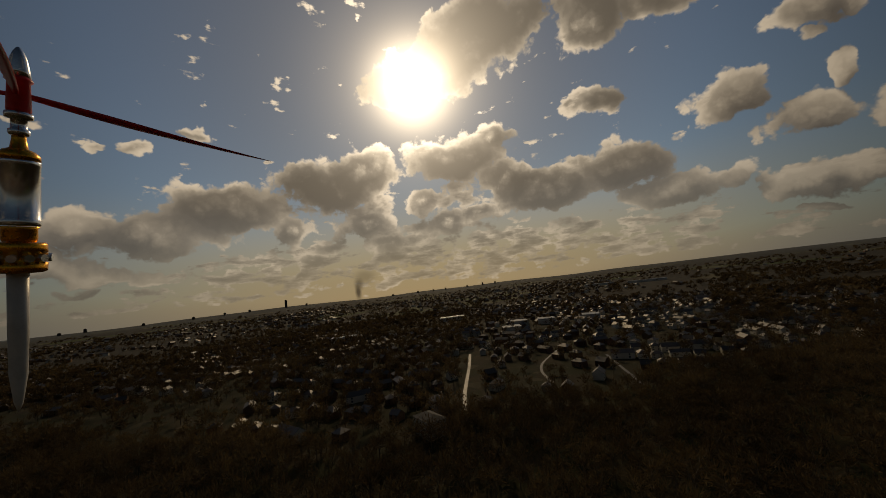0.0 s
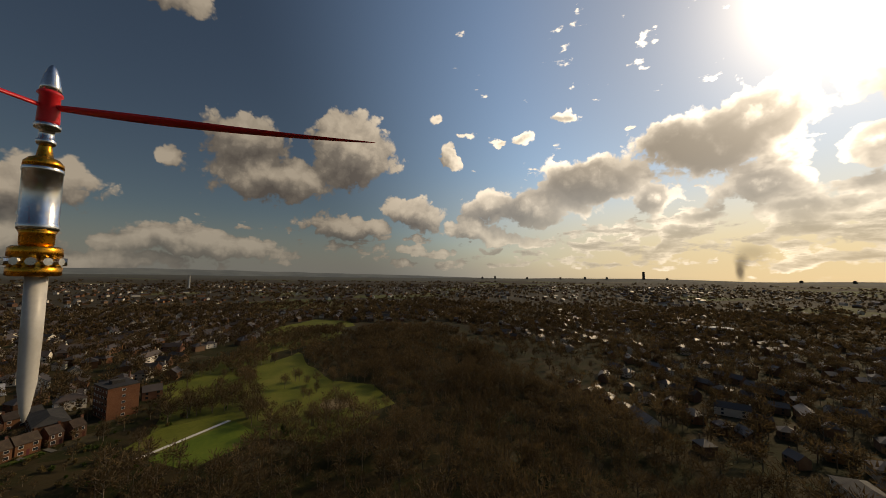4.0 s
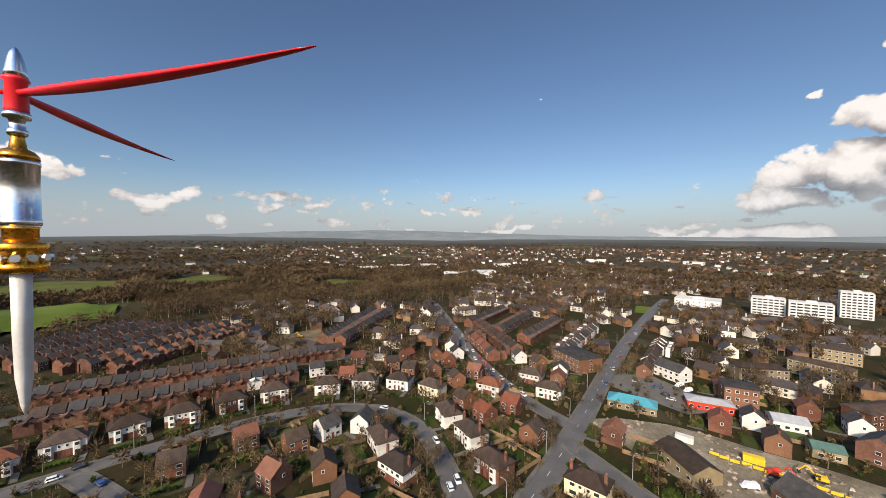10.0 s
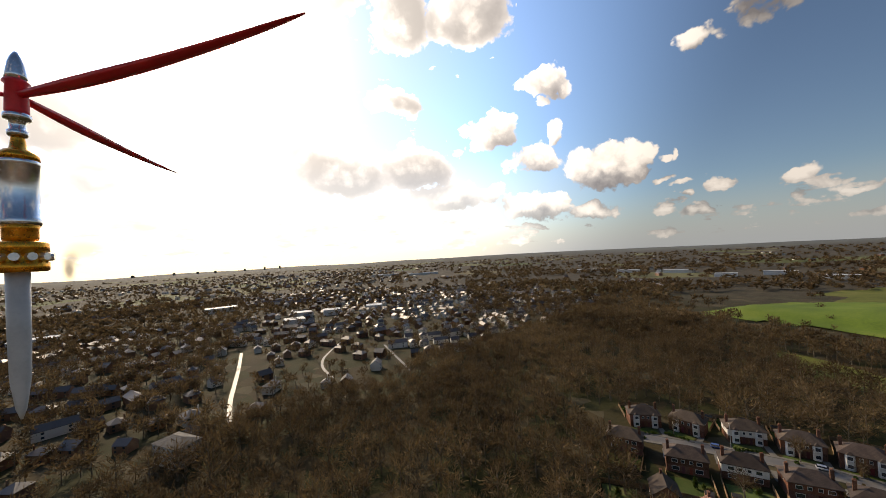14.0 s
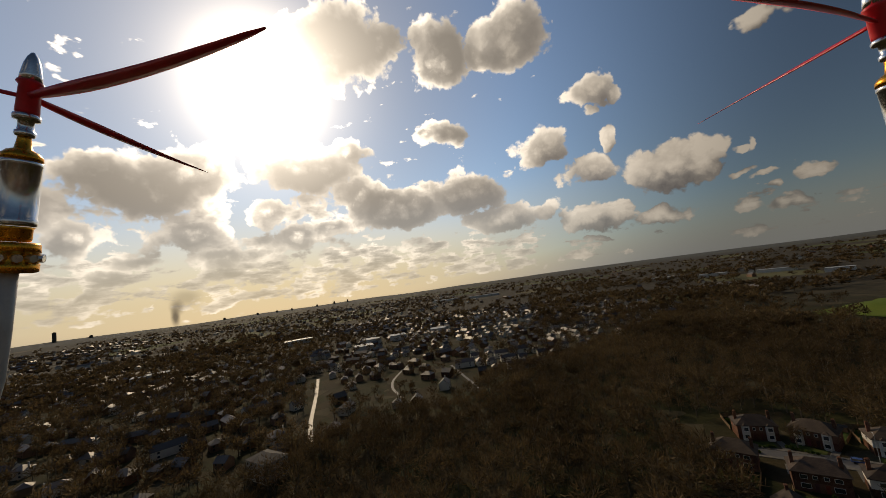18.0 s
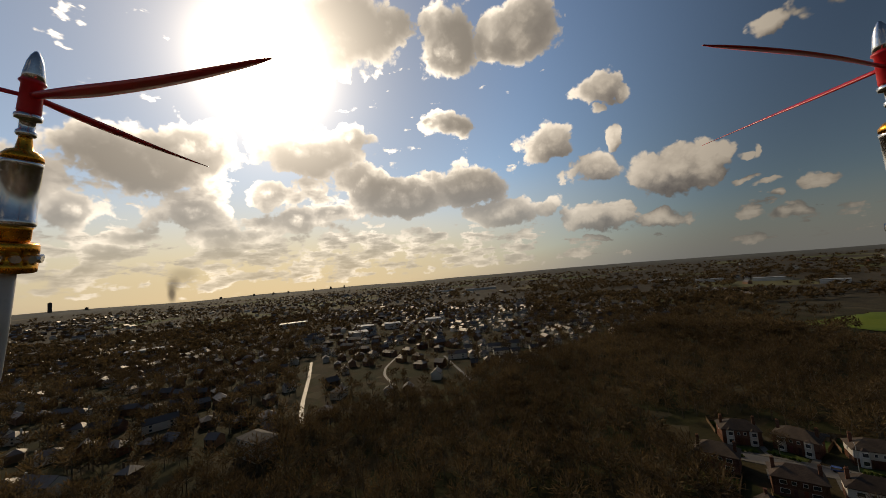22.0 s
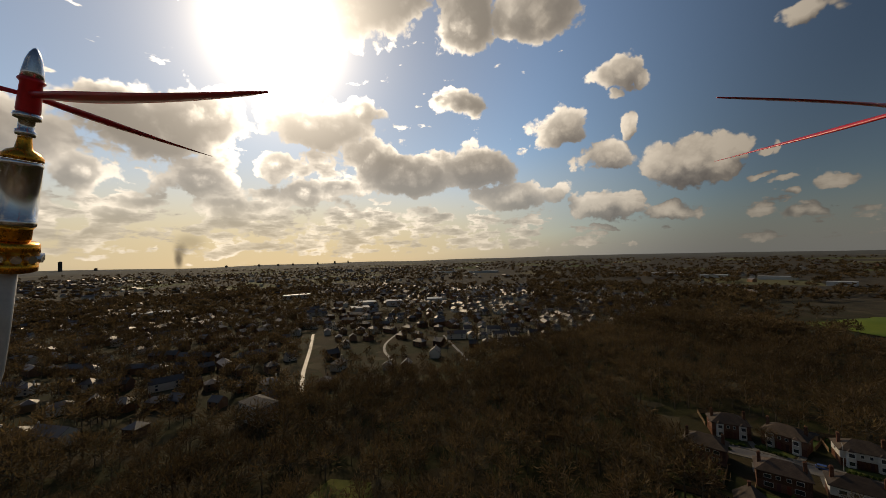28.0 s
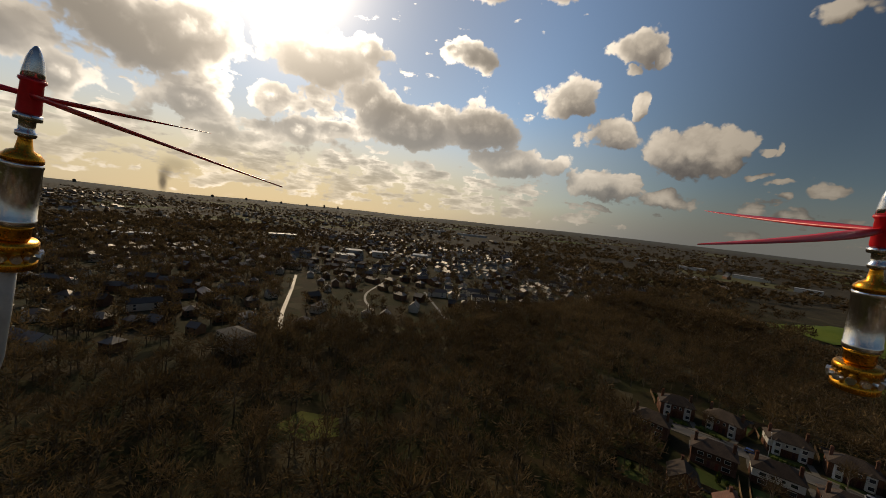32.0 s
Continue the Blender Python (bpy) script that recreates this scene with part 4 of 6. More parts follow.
along_crescent([(106, 142), (119, 132), (133, 121), (143, 109), (152, 97), (161, 84), (167, 71), (172, 57)], [SEMI_BRICK, SEMI_BRICK, SEMI_WHITE, SEMI_BRICK], 4)
along_crescent([(177, 41), (180, 25), (180, 8), (180, -9), (180, -26), (179, -44)], [SEMI_REDROOF, SEMI_WHITE, SEMI_WHITE, SEMI_WHITE, SEMI_BRICK, SEMI_WHITE], 5)
along_crescent([(171, -67), (164, -84), (153, -98), (136, -106)], [SEMI_ALLWHITE, SEMI_ALLWHITE, SEMI_ALLWHITE, SEMI_CREAM], 4)
# crescent, inner side
along_crescent([(88, 129), (99, 112), (113, 104), (123, 92), (131, 80), (136, 68), (142, 55), (145, 41)], [SEMI_BRICK, SEMI_BRICK, SEMI_WHITE], 1)
put(DET_BRICK, pose(79, 98, 0, 0, 0, 60)), put(DET_RED, pose(84, 86, 0, 0, 0, 60))
for x, y, f, k in ((146, -4, 80, DET_BRICK), (148, -26, 90, DET_RED), (134, -40, 90, DET_BRICK), (136, -53, 100, DET_WHITE), (131, -66, 130, DET_WHITE),
                   (115, -66, 170, SEMI_ALLWHITE), (97, -62, 190, SEMI_WHITE), (122, 19, -20, SEMI_BRICK), (108, 12, -20, SEMI_BRICK), (118, -10, 160, DET_RED), (103, -16, 160, SEMI_BRICK),
                   (114, -98, -20, SEMI_ALLWHITE), (97, -95, -10, SEMI_ALLWHITE), (79, -88, 0, SEMI_BRICK), (82, -114, 100, DET_BRICK), (102, -126, 10, DET_RED), (122, -133, 20, SEMI_REDROOF), (141, -141, 20, DET_RED),
                   (53, -103, 190, SEMI_CREAM), (40, -92, 190, DET_BRICK), (100, -153, 200, SEMI_ALLWHITE), (117, -161, 200, SEMI_WHITE), (80, 4, 160, DET_BRICK)):
    put(k, pose(x, y, 0, 0, 0, f + 180))
# brick terraces east of the crescent
row([TERR_BRICK, TERR_BRICK, TERR_WHITE, TERR_BROWN], 217, 40, 205, -62, 18, -1, 0.0)
row([FAR_TERR_BRICK, FAR_TERR_BROWN], 247, 44, 226, -98, 26, -1, 0.0)
row([FAR_TERR_BRICK], 243, -104, 316, -190, 20, 1, 0.0)
row([FAR_TERR_BRICK], 256, -96, 326, -176, 18, -1, 0.0)
for k in range(7):
    row([FAR_TERR_BRICK, FAR_TERR_BRICK, FAR_TERR_BROWN], 338 - 11 * k, 90 - 11.5 * k, 402 - 11 * k, 16 - 13 * k, 15 if k < 5 else 11, 1 if k % 2 else -1, 0.0)
# side street and main road
row([FAR_TERR_BRICK, DET_RED], 150, -168, 205, -196, 6, -1, 0.3)
row([FAR_TERR_BRICK, FAR_TERR_BROWN], 150, -190, 215, -222, 12, 1, 0.0)
row([FAR_TERR_WHITE, FAR_TERR_BRICK], 128, -210, 148, -290, 13, 1, 0.2)
row([FAR_TERR_BRICK], 166, -215, 185, -290, 13, -1, 0.0)
row([FAR_TERR_BRICK, FAR_TERR_BROWN], 190, -215, 215, -290, 14, 1, 0.0)
row([FAR_TERR_BROWN, FAR_TERR_BRICK], 225, -215, 250, -290, 14, -1, 0.0)
row([FAR_TERR_WHITE, DET_BRICK], 80, -215, 96, -290, 9, -1, 0.4)
# terraced street going south
row([TERR_BRICK, TERR_BRICK, TERR_WHITE], -62, -98, -108, -176, 15, -1, 0.0)
row([DET_BRICK, DET_RED], -92, -95, -98, -112, 2, -1)
row([DET_RED, FAR_TERR_BRICK], -152, -190, -178, -236, 8, 1, 0.2)
row([FAR_TERR_BRICK], -126, -216, -165, -285, 14, -1, 0.0)
row([FAR_TERR_BROWN, DET_BRICK], -160, -166, -212, -136, 7, 1, 0.5)
row([DET_BRICK, FAR_TERR_BRICK], -180, -205, -235, -170, 8, -1, 0.4)
row([FAR_TERR_BRICK], -185, -250, -250, -215, 13, 1, 0.0)
put(DET_WHITE, pose(-70, -82, 0, 0, 0, 60)), put(DET_BRICK, pose(-88, -72, 0, 0, 0, 110)), put(DET_WHITE, pose(-104, -78, 0, 0, 0, 150))

# single larger buildings
DETAIL[0] = False
block("red_terrace", "three-storey red brick terrace with a white top storey", "terrace", 40, 9, 3, BRICK, SLATE, 2.2, 10, hip=False, trim=RENDER_WHITE, x=-52, y=-179, rot=-19 + 180)
block("brown_terrace", "long brown-roofed brick terrace behind the red terrace", "terrace", 54, 8, 2, BRICK, TILE_BROWN, 2.4, 12, hip=False, x=-74, y=-203, rot=-17)
block("corner_house", "orange brick corner house with a grey hipped roof", "house", 14, 11, 3, ORANGE_BRICK, SLATE, 3.2, 3, x=-124, y=-203, rot=-30)
block("white_hall", "white-rendered hall with steep slate roof", "hall", 18, 11, 2, RENDER_WHITE, SLATE, 4.0, 4, storey=3.2, hip=False, x=-112, y=-138, rot=62)
block("white_wing", "low cream annexe with a flat pale roof", "annexe", 8, 9, 1, CREAM, CREAM, 1, 2, storey=4.6, flat=True, x=-122, y=-129, rot=62)
block("mill", "tall red brick mill building with many windows", "mill", 18, 14, 5, ORANGE_BRICK, SLATE, 1.5, 5, storey=3.3, flat=True, x=-236, y=-138, rot=50)
block("mill", "dark red brick mill block beside the park", "mill", 26, 12, 3, BRICK, SLATE, 2.5, 7, x=-212, y=-152, rot=42)
block("warehouse", "pale grey flat-roofed warehouse store", "warehouse", 34, 26, 1, BUFF_BRICK, GREY_SHEET, 2.0, 5, storey=5.5, x=-268, y=-232, rot=40)
block("stone_school", "long sandstone building with a slate roof", "school", 46, 12, 3, STONE, SLATE, 3.0, 11, x=-292, y=-300, rot=28)
block("apartment_block", "buff brick three-storey flats with brown roof", "flats", 20, 10, 3, BUFF_BRICK, TILE_BROWN, 2.0, 6, x=-28, y=-270, rot=12)
block("apartment_block", "buff brick three-storey flats with brown roof", "flats", 26, 10, 3, BUFF_BRICK, TILE_BROWN, 2.0, 8, x=16, y=-296, rot=-12)
block("apartment_block", "buff brick three-storey flats with brown roof", "flats", 24, 10, 3, BUFF_BRICK, TILE_BROWN, 2.0, 7, x=38, y=-262, rot=40)
block("apartment_block", "dark brick three-storey flats with brown roof", "flats", 30, 10, 3, BRICK, TILE_BROWN, 2.0, 9, x=-6, y=-240, rot=60)
block("apartment_block", "buff brick three-storey flats with brown roof", "flats", 22, 10, 3, BUFF_BRICK, TILE_BROWN, 2.0, 7, x=12, y=-345, rot=5)
block("red_shop", "tall red brick shop building with flat roof", "shop", 13, 11, 3, ORANGE_BRICK, SLATE, 1.2, 4, storey=3.4, x=38, y=-215, rot=25)
block("shop_row", "low shop with pale canopy and red fascia", "shop", 18, 8, 1, RED_PAINT, GREY_SHEET, 1.4, 6, storey=3.6, x=46, y=-201, rot=25)
block("garage_unit", "low white garage unit with a grey roof", "garage", 12, 9, 1, RENDER_WHITE, GREY_SHEET, 1.6, 4, storey=3.6, hip=False, x=20, y=-207, rot=25)
block("blue_store", "low store with a turquoise sheet roof", "store", 20, 9, 1, BUFF_BRICK, BLUE_SHEET, 2.6, 6, storey=3.4, x=69, y=-173, rot=20)
block("public_house", "white-rendered public house with slate roof", "pub", 16, 10, 2, RENDER_WHITE, SLATE, 3.2, 5, storey=3.0, hip=False, x=70, y=-229, rot=-20)
block("office_block", "square red brick block with a dark hipped roof", "offices", 24, 17, 3, ORANGE_BRICK, SLATE, 2.2, 7, x=114, y=-203, rot=-20)
block("brick_shed", "brick shed with a brown sheet roof in the yard", "shed", 18, 10, 1, BUFF_BRICK, TILE_BROWN, 2.4, 4, storey=4.0, hip=False, x=38, y=-142, rot=-35)
block("dark_shed", "brick workshop with a dark slate roof", "workshop", 18, 12, 1, BRICK, SLATE, 4.0, 4, storey=3.8, hip=False, x=6, y=-146, rot=-30)
block("brick_villa", "tall brick villa with dark gables", "house", 14, 11, 2, BRICK, SLATE, 3.6, 4, storey=3.2, hip=False, x=-6, y=-202, rot=75)
block("green_shed", "small shed with a green sheet roof", "shed", 9, 7, 1, BUFF_BRICK, GREEN_SHEET, 1.6, 2, storey=3.4, hip=False, x=8, y=-190, rot=20)
for x, y, w, s, r in ((68, -508, 26, 6, 8), (36, -500, 30, 6, 8), (8, -556, 22, 9, 8)):
    block("tower_block", "white concrete apartment tower with rows of windows", "tower block", w, 18, s, CONCRETE, CONCRETE, 1, 6, storey=2.9, flat=True, win=(2.2, 1.5), x=x, y=y, rot=r)
block("hall_roof", "large low hall with a white flat roof", "hall", 44, 30, 2, CONCRETE, CONCRETE, 1, 8, storey=4.0, flat=True, x=130, y=-505, rot=10)
block("store", "low flat-roofed white store beside the towers", "store", 50, 18, 1, CONCRETE, CONCRETE, 1, 8, storey=5.0, flat=True, x=-40, y=-500, rot=4)
block("apartment_block", "pale rendered flats among backlit trees", "flats", 16, 10, 3, RENDER_WHITE, SLATE, 2.4, 5, x=-92, y=164, rot=-32)
DETAIL[0] = True

# further detached houses and pairs between the streets
holes = [FIELD, GLADE, PARK, GREEN_SOUTH, YARD, WASTE, DIGS, [(-134, -144), (-153, -126), (-138, -107), (-114, -121)], [(50, -186), (38, -206), (92, -228), (92, -190)],
         [(-72, -66), (58, -98), (60, -152), (-30, -188), (-78, -168)]]
for i in range(-18, 18):
    for j in range(-16, 3):
        x, y = i * 15 + random.uniform(-2, 2) + 7 * (j % 2), j * 14 + random.uniform(-2, 2)
        d, a = math.hypot(x, y), math.degrees(math.atan2(x, y)) % 360
        if not (88 < a < 216 and 70 < d < 235) or any(inside(q, x, y) for q in holes):
            continue
        if min((x - q[0]) ** 2 + (y - q[1]) ** 2 for q in spots) < 13.5 ** 2 or any(np.min((q[:, 0] - x) ** 2 + (q[:, 1] - y) ** 2) < (w / 2 + 7.5) ** 2 for q, w in ROADS):
            continue
        close = min(((q - (x, y)) for q, w in ROADS for q in [q[np.argmin((q[:, 0] - x) ** 2 + (q[:, 1] - y) ** 2)]]), key=lambda v: v[0] ** 2 + v[1] ** 2)
        put(random.choice((DET_BRICK, DET_RED, DET_WHITE, DET_BRICK, DET_RED)), pose(x, y, 0, 0, 0, facing(close[0], close[1])))

# ---- woods and trees ----
rng = np.random.default_rng(7)


def twig_crown(n, size, spread=(1.0, 1.0, 0.9), thin=0.10, up=0.5, base=0.35):
    """Slender triangles that point out and up from a branching heart: a bare winter crown of height 1."""
    t = rng.random(n) * 2 * np.pi
    z = rng.random(n) * 2 - 1
    r = rng.random(n) ** 0.45
    lump = 1 + 0.35 * np.sin(3 * t + 5 * z) * np.cos(2.3 * z + t)
    c = np.stack([np.cos(t) * np.sqrt(1 - z * z) * spread[0], np.sin(t) * np.sqrt(1 - z * z) * spread[1], z * spread[2]], 1) * (r * lump)[:, None] * 0.36
    d = c / (np.linalg.norm(c, axis=1)[:, None] + 1e-6) + rng.normal(0, 0.45, (n, 3)) + (0, 0, up)
    d /= np.linalg.norm(d, axis=1)[:, None]
    s = np.cross(d, rng.normal(0, 1, (n, 3)))
    s /= np.linalg.norm(s, axis=1)[:, None]
    L = size * (0.6 + 0.8 * rng.random(n))[:, None]
    c[:, 2] += 1 - 0.36 * spread[2] - 0.02 - (1 - base) * 0
    a, b, e = c - s * L * thin - d * L * 0.4, c + s * L * thin - d * L * 0.4, c + d * L * 0.6
    v = np.stack([a, b, e], 1).reshape(-1, 3)
    return v, np.arange(3 * n).reshape(-1, 3)


def limb(p, q, r0, r1, k=5):
    p, q = np.array(p, float), np.array(q, float)
    d = (q - p) / np.linalg.norm(q - p)
    s = np.cross(d, (0.3, 0.9, 0.2))
    s /= np.linalg.norm(s)
    u = np.cross(d, s)
    a = np.arange(k) * 2 * np.pi / k
    ring = np.cos(a)[:, None] * s + np.sin(a)[:, None] * u
    v = np.vstack([p + ring * r0, q + ring * r1])
    f = []
    for i in range(k):
        j = (i + 1) % k
        f += [(i, j, k + j), (i, k + j, k + i)]
    return v, np.array(f)


def stack(pieces):
    vs, fs, o = [], [], 0
    for v, f in pieces:
        vs.append(v), fs.append(f + o)
        o += len(v)
    return np.vstack(vs), np.vstack(fs)


def skeleton_tree(boughs=6, k=5):
    """Trunk and tapering boughs of a tree of height 1."""
    out = [limb((0, 0, -0.03), (0.01, 0, 0.34), 0.024, 0.017, k), limb((0.01, 0, 0.34), (0.0, 0.02, 0.85), 0.016, 0.004, k)]
    for i in range(boughs):
        a = i * 2.4 + rng.random()
        z = 0.26 + 0.30 * i / boughs
        m = (0.14 * math.cos(a), 0.14 * math.sin(a), z + 0.16)
        out += [limb((0.01, 0, z), m, 0.011, 0.007, 4), limb(m, (0.27 * math.cos(a + 0.2), 0.27 * math.sin(a + 0.2), z + 0.36), 0.007, 0.002, 4)]
    return stack(out)


def scatter(name, protos, where, mats, label, category):
    """One object of many plants. where: rows of x, y, height, width factor, which prototype."""
    V, F, M, o = [], [], [], 0
    for x, y, h, w, k in where:
        v, f, m = protos[int(k)]
        a = rng.random() * 6.283
        c, s = math.cos(a), math.sin(a)
        p = np.empty_like(v)
        p[:, 0] = (v[:, 0] * c - v[:, 1] * s) * h * w + x
        p[:, 1] = (v[:, 0] * s + v[:, 1] * c) * h * w + y
        p[:, 2] = v[:, 2] * h + land_height(x, y)
        V.append(p), F.append(f + o), M.append(m)
        o += len(v)
    me = tri_mesh(name, np.vstack(V), np.vstack(F), mats, np.concatenate(M))
    return tagged(new(name, me), label, category, kind="stuff")


def bare_proto(n, size, boughs, spread, thin=0.10):
    sv, sf = skeleton_tree(boughs, 4)
    cv, cf = twig_crown(n, size, spread, thin)
    v, f = stack([(sv, sf), (cv, cf)])
    return v, f, np.concatenate([np.zeros(len(sf), int), np.ones(len(cf), int)])


def far_proto(n, size, spread, thin):
    """A tree too far off for its trunk to show as more than a stroke."""
    v, f = twig_crown(n, size, spread, thin)
    stem = np.array([(-0.03, 0, -0.05), (0.03, 0, -0.05), (0, 0.02, 0.5)])
    v, f = stack([(stem, np.array([[0, 1, 2]])), (v, f)])
    return v, f, np.concatenate([[0], np.ones(len(f) - 1, int)])


WOODS = [
    [(-360, 110), (-270, 120), (-170, 130), (-112, 150), (-84, 196), (-30, 224), (35, 275), (128, 340), (300, 470), (330, 380), (300, 330), (330, 200), (340, 110), (262, 75), (240, 50), (195, 62), (165, 105),
     (122, 160), (84, 172), (80, 122), (74, 84), (66, 44), (30, 22), (-40, 48), (-120, 30), (-200, 20), (-260, 60)],
    [(-110, -62), (-140, -95), (-165, -100), (-180, -88), (-160, -60), (-185, -45), (-180, -10), (-205, 15), (-280, -35), (-380, -80), (-480, -20), (-560, 10), (-520, 110), (-330, 120), (-200, 20), (-120, 30), (-90, -10)],
    [(440, -70), (405, -190), (340, -330), (520, -560), (770, -420), (850, -120), (560, -160)],
    [(540, 10), (570, 190), (700, 240), (900, 200), (820, -120), (560, -160), (420, -60), (430, 5)],
]
WOODS.append(PARK)
OPEN = [FIELD, *FAR_FIELDS, GLADE, *PARK_LAWNS, GREEN_SOUTH, YARD, [(-42, 119), (-30, 118), (-26, 109), (-36, 104), (-45, 109)]]


def near_road(x, y, gap=2.0):
    for p, w in ROADS:
        if np.min((p[:, 0] - x) ** 2 + (p[:, 1] - y) ** 2) < (w / 2 + gap + 3.0) ** 2:
            return True
    return False


houses_at = np.array(spots)


def near_house(x, y, gap=8.0):
    return np.min((houses_at[:, 0] - x) ** 2 + (houses_at[:, 1] - y) ** 2) < gap * gap


near_protos = [bare_proto(205, 0.14, 3, sp, 0.095) for sp in ((1.2, 1.2, 0.95), (1.0, 1.05, 1.05), (1.3, 1.2, 0.85), (1.1, 1.3, 0.95))]
mid_protos = [bare_proto(84, 0.18, 0, sp, 0.16) for sp in ((1.1, 1.0, 1.0), (0.9, 1.0, 1.1), (1.2, 1.1, 0.8))]
far_protos = [far_proto(28, 0.32, sp, 0.30) for sp in ((1.1, 1.0, 1.0), (0.9, 1.0, 1.1), (1.2, 1.1, 0.8))]
near_trees, far_trees = [], []
for poly in WOODS:
    xs, ys = [p[0] for p in poly], [p[1] for p in poly]
    y = min(ys)
    while y < max(ys):
        x = min(xs)
        while x < max(xs):
            d = math.hypot(x, y)
            px, py = x + rng.uniform(-3, 3), y + rng.uniform(-3, 3)
            step = 7.2 if d < 330 else 9.0
            if inside(poly, px, py) and not any(inside(o, px, py) for o in OPEN) and not near_road(px, py) and not near_house(px, py) and d > 14:
                h = rng.uniform(8, 15) * (0.85 + 0.4 * noise.noise((px * 0.02, py * 0.02, 0)))
                (near_trees if d < 330 else far_trees).append((px, py, h, rng.uniform(0.85, 1.25), rng.integers(0, 4 if d < 330 else 3)))
            x += step
        y += 7.0 if abs(y) < 330 else 9.0
scatter("woodland", near_protos, near_trees, [BARK, TWIG], "bare brown winter wood of leafless trees", "wood")

# ---- far town ----


def house_proto(hip, w, d, eave, ridge, panes=True):
    """A small far house: walls, roof, chimney and windows as one shape."""
    V, F, M = [], [], []

    def tri(bm, mi):
        bmesh.ops.triangulate(bm, faces=bm.faces)
        bm.verts.index_update()
        o = sum(len(q) for q in V)
        V.append(np.array([v.co[:] for v in bm.verts]))
        F.append(np.array([[v.index for v in f.verts] for f in bm.faces]) + o)
        M.append(np.full(len(F[-1]), mi))
        bm.free()
    tri(box(-w / 2, w / 2, -d / 2, d / 2, -1.0, eave) if hip else gable_walls(w, d, eave, ridge, -1.0), 0)
    tri(hip_roof(w, d, eave, ridge) if hip else gable_roof(w, d, eave, ridge), 1)
    tri(box(w / 2 - 0.9, w / 2 - 0.1, -0.3, 0.3, eave, ridge + 1.1), 0)
    for sy in (-1, 1) if panes else ():
        for px in (-0.28, 0.28):
            for z in (0.9, 3.4):
                tri(box(px * w - 0.7, px * w + 0.7, sy * d / 2 - 0.04, sy * d / 2 + 0.04, z, z + 1.3), 2)
    return np.vstack(V), np.vstack(F), np.concatenate(M)


FAR_WALL = material("far_house_wall", [(0.105, 0.050, 0.030), (0.155, 0.080, 0.045), (0.225, 0.145, 0.085)], 0.85, 0.02, 0.2, 0.0, coords="World", random_tint=0.45, island=True)
FAR_PALE = material("far_pale_wall", [(0.50, 0.44, 0.34), (0.72, 0.69, 0.62)], 0.85, 0.02, 0.2, 0.0, coords="World", random_tint=0.2, island=True)
FAR_ROOF = material("far_house_roof", [(0.034, 0.029, 0.028), (0.058, 0.046, 0.040), (0.090, 0.064, 0.049)], 0.52, 0.02, 0.2, 0.0, coords="World", random_tint=0.45, island=True, spec=0.5)
far_house_protos = [house_proto(True, 12, 8, 5.2, 8.0), house_proto(False, 10, 8, 5.2, 8.2), house_proto(False, 20, 8.5, 5.4, 8.2), house_proto(True, 9, 9, 5.2, 8.2)]
plain_protos = [house_proto(True, 12, 8, 5.2, 8.0, False), house_proto(False, 10, 8, 5.2, 8.2, False), house_proto(False, 20, 8.5, 5.4, 8.2, False), house_proto(True, 9, 9, 5.2, 8.2, False)]
NO_TOWN = WOODS + [PARK] + OPEN + [[(-150, -95), (-300, -142), (-420, -138), (-600, -90), (-600, 130), (-330, 130), (-180, 20)], DIGS, WASTE, [(-60, -470), (170, -470), (170, -580), (-60, -580)]]


def far_town(name, az0, az1, d0, d1, gap, keep, label, pale=0.25, block_size=90.0, size=1.0):
    """Streets of houses in blocks of differing bearing."""
    V, F, M, o = [], [], [], 0
    trees = []
    n = int(d1 / gap) + 1
    for i in range(-n, n):
        for j in range(-n, n):
            bx, by = i * gap, j * gap * 1.9
            cell = (math.floor(bx / block_size), math.floor(by / block_size))
            turn_by = (cell[0] * 37 + cell[1] * 61) % 180
            x = bx + (rng.random() - 0.5) * gap * 0.4
            y = by + (rng.random() - 0.5) * gap * 0.7
            d = math.hypot(x, y)
            a = math.degrees(math.atan2(x, y)) % 360
            if not (d0 < d < d1) or not (az0 <= a < az1) or rng.random() > keep:
                continue
            if near_house(x, y, 15) or near_road(x, y, 4) or any(inside(p, x, y) for p in NO_TOWN):
                continue
            if noise.noise((x * 0.004, y * 0.004, 5.0)) < -0.22:
                trees.append((x, y)), trees.append((x + 6, y + 8))
                continue
            v, f, m = (far_house_protos if d < 700 else plain_protos)[rng.integers(0, 4)]
            t = radians(turn_by + rng.normal(0, 3) + 90 * (rng.random() < 0.15))
            c, s, k = math.cos(t), math.sin(t), rng.uniform(0.85, 1.1) * size
            p = np.stack([(v[:, 0] * c - v[:, 1] * s) * k + x, (v[:, 0] * s + v[:, 1] * c) * k + y, v[:, 2] * k + land_height(x, y)], 1)
            m = np.where((m == 0) & (rng.random() < pale), 3, m)
            V.append(p), F.append(f + o), M.append(m)
            o += len(v)
            for _ in range((6 if 90 < a < 275 else 1 if a < 40 or a > 338 else 5) if d < 1000 else 2):
                if rng.random() < (0.75 if 90 < a < 275 else 1.0):
                    trees.append((x + rng.uniform(-gap, gap) * 0.7, y + rng.uniform(-gap, gap) * 1.2))
    me = tri_mesh(name, np.vstack(V), np.vstack(F), [FAR_WALL, FAR_ROOF, PANE, FAR_PALE], np.concatenate(M))
    tagged(new(name, me), label, "houses", kind="stuff")
    return trees


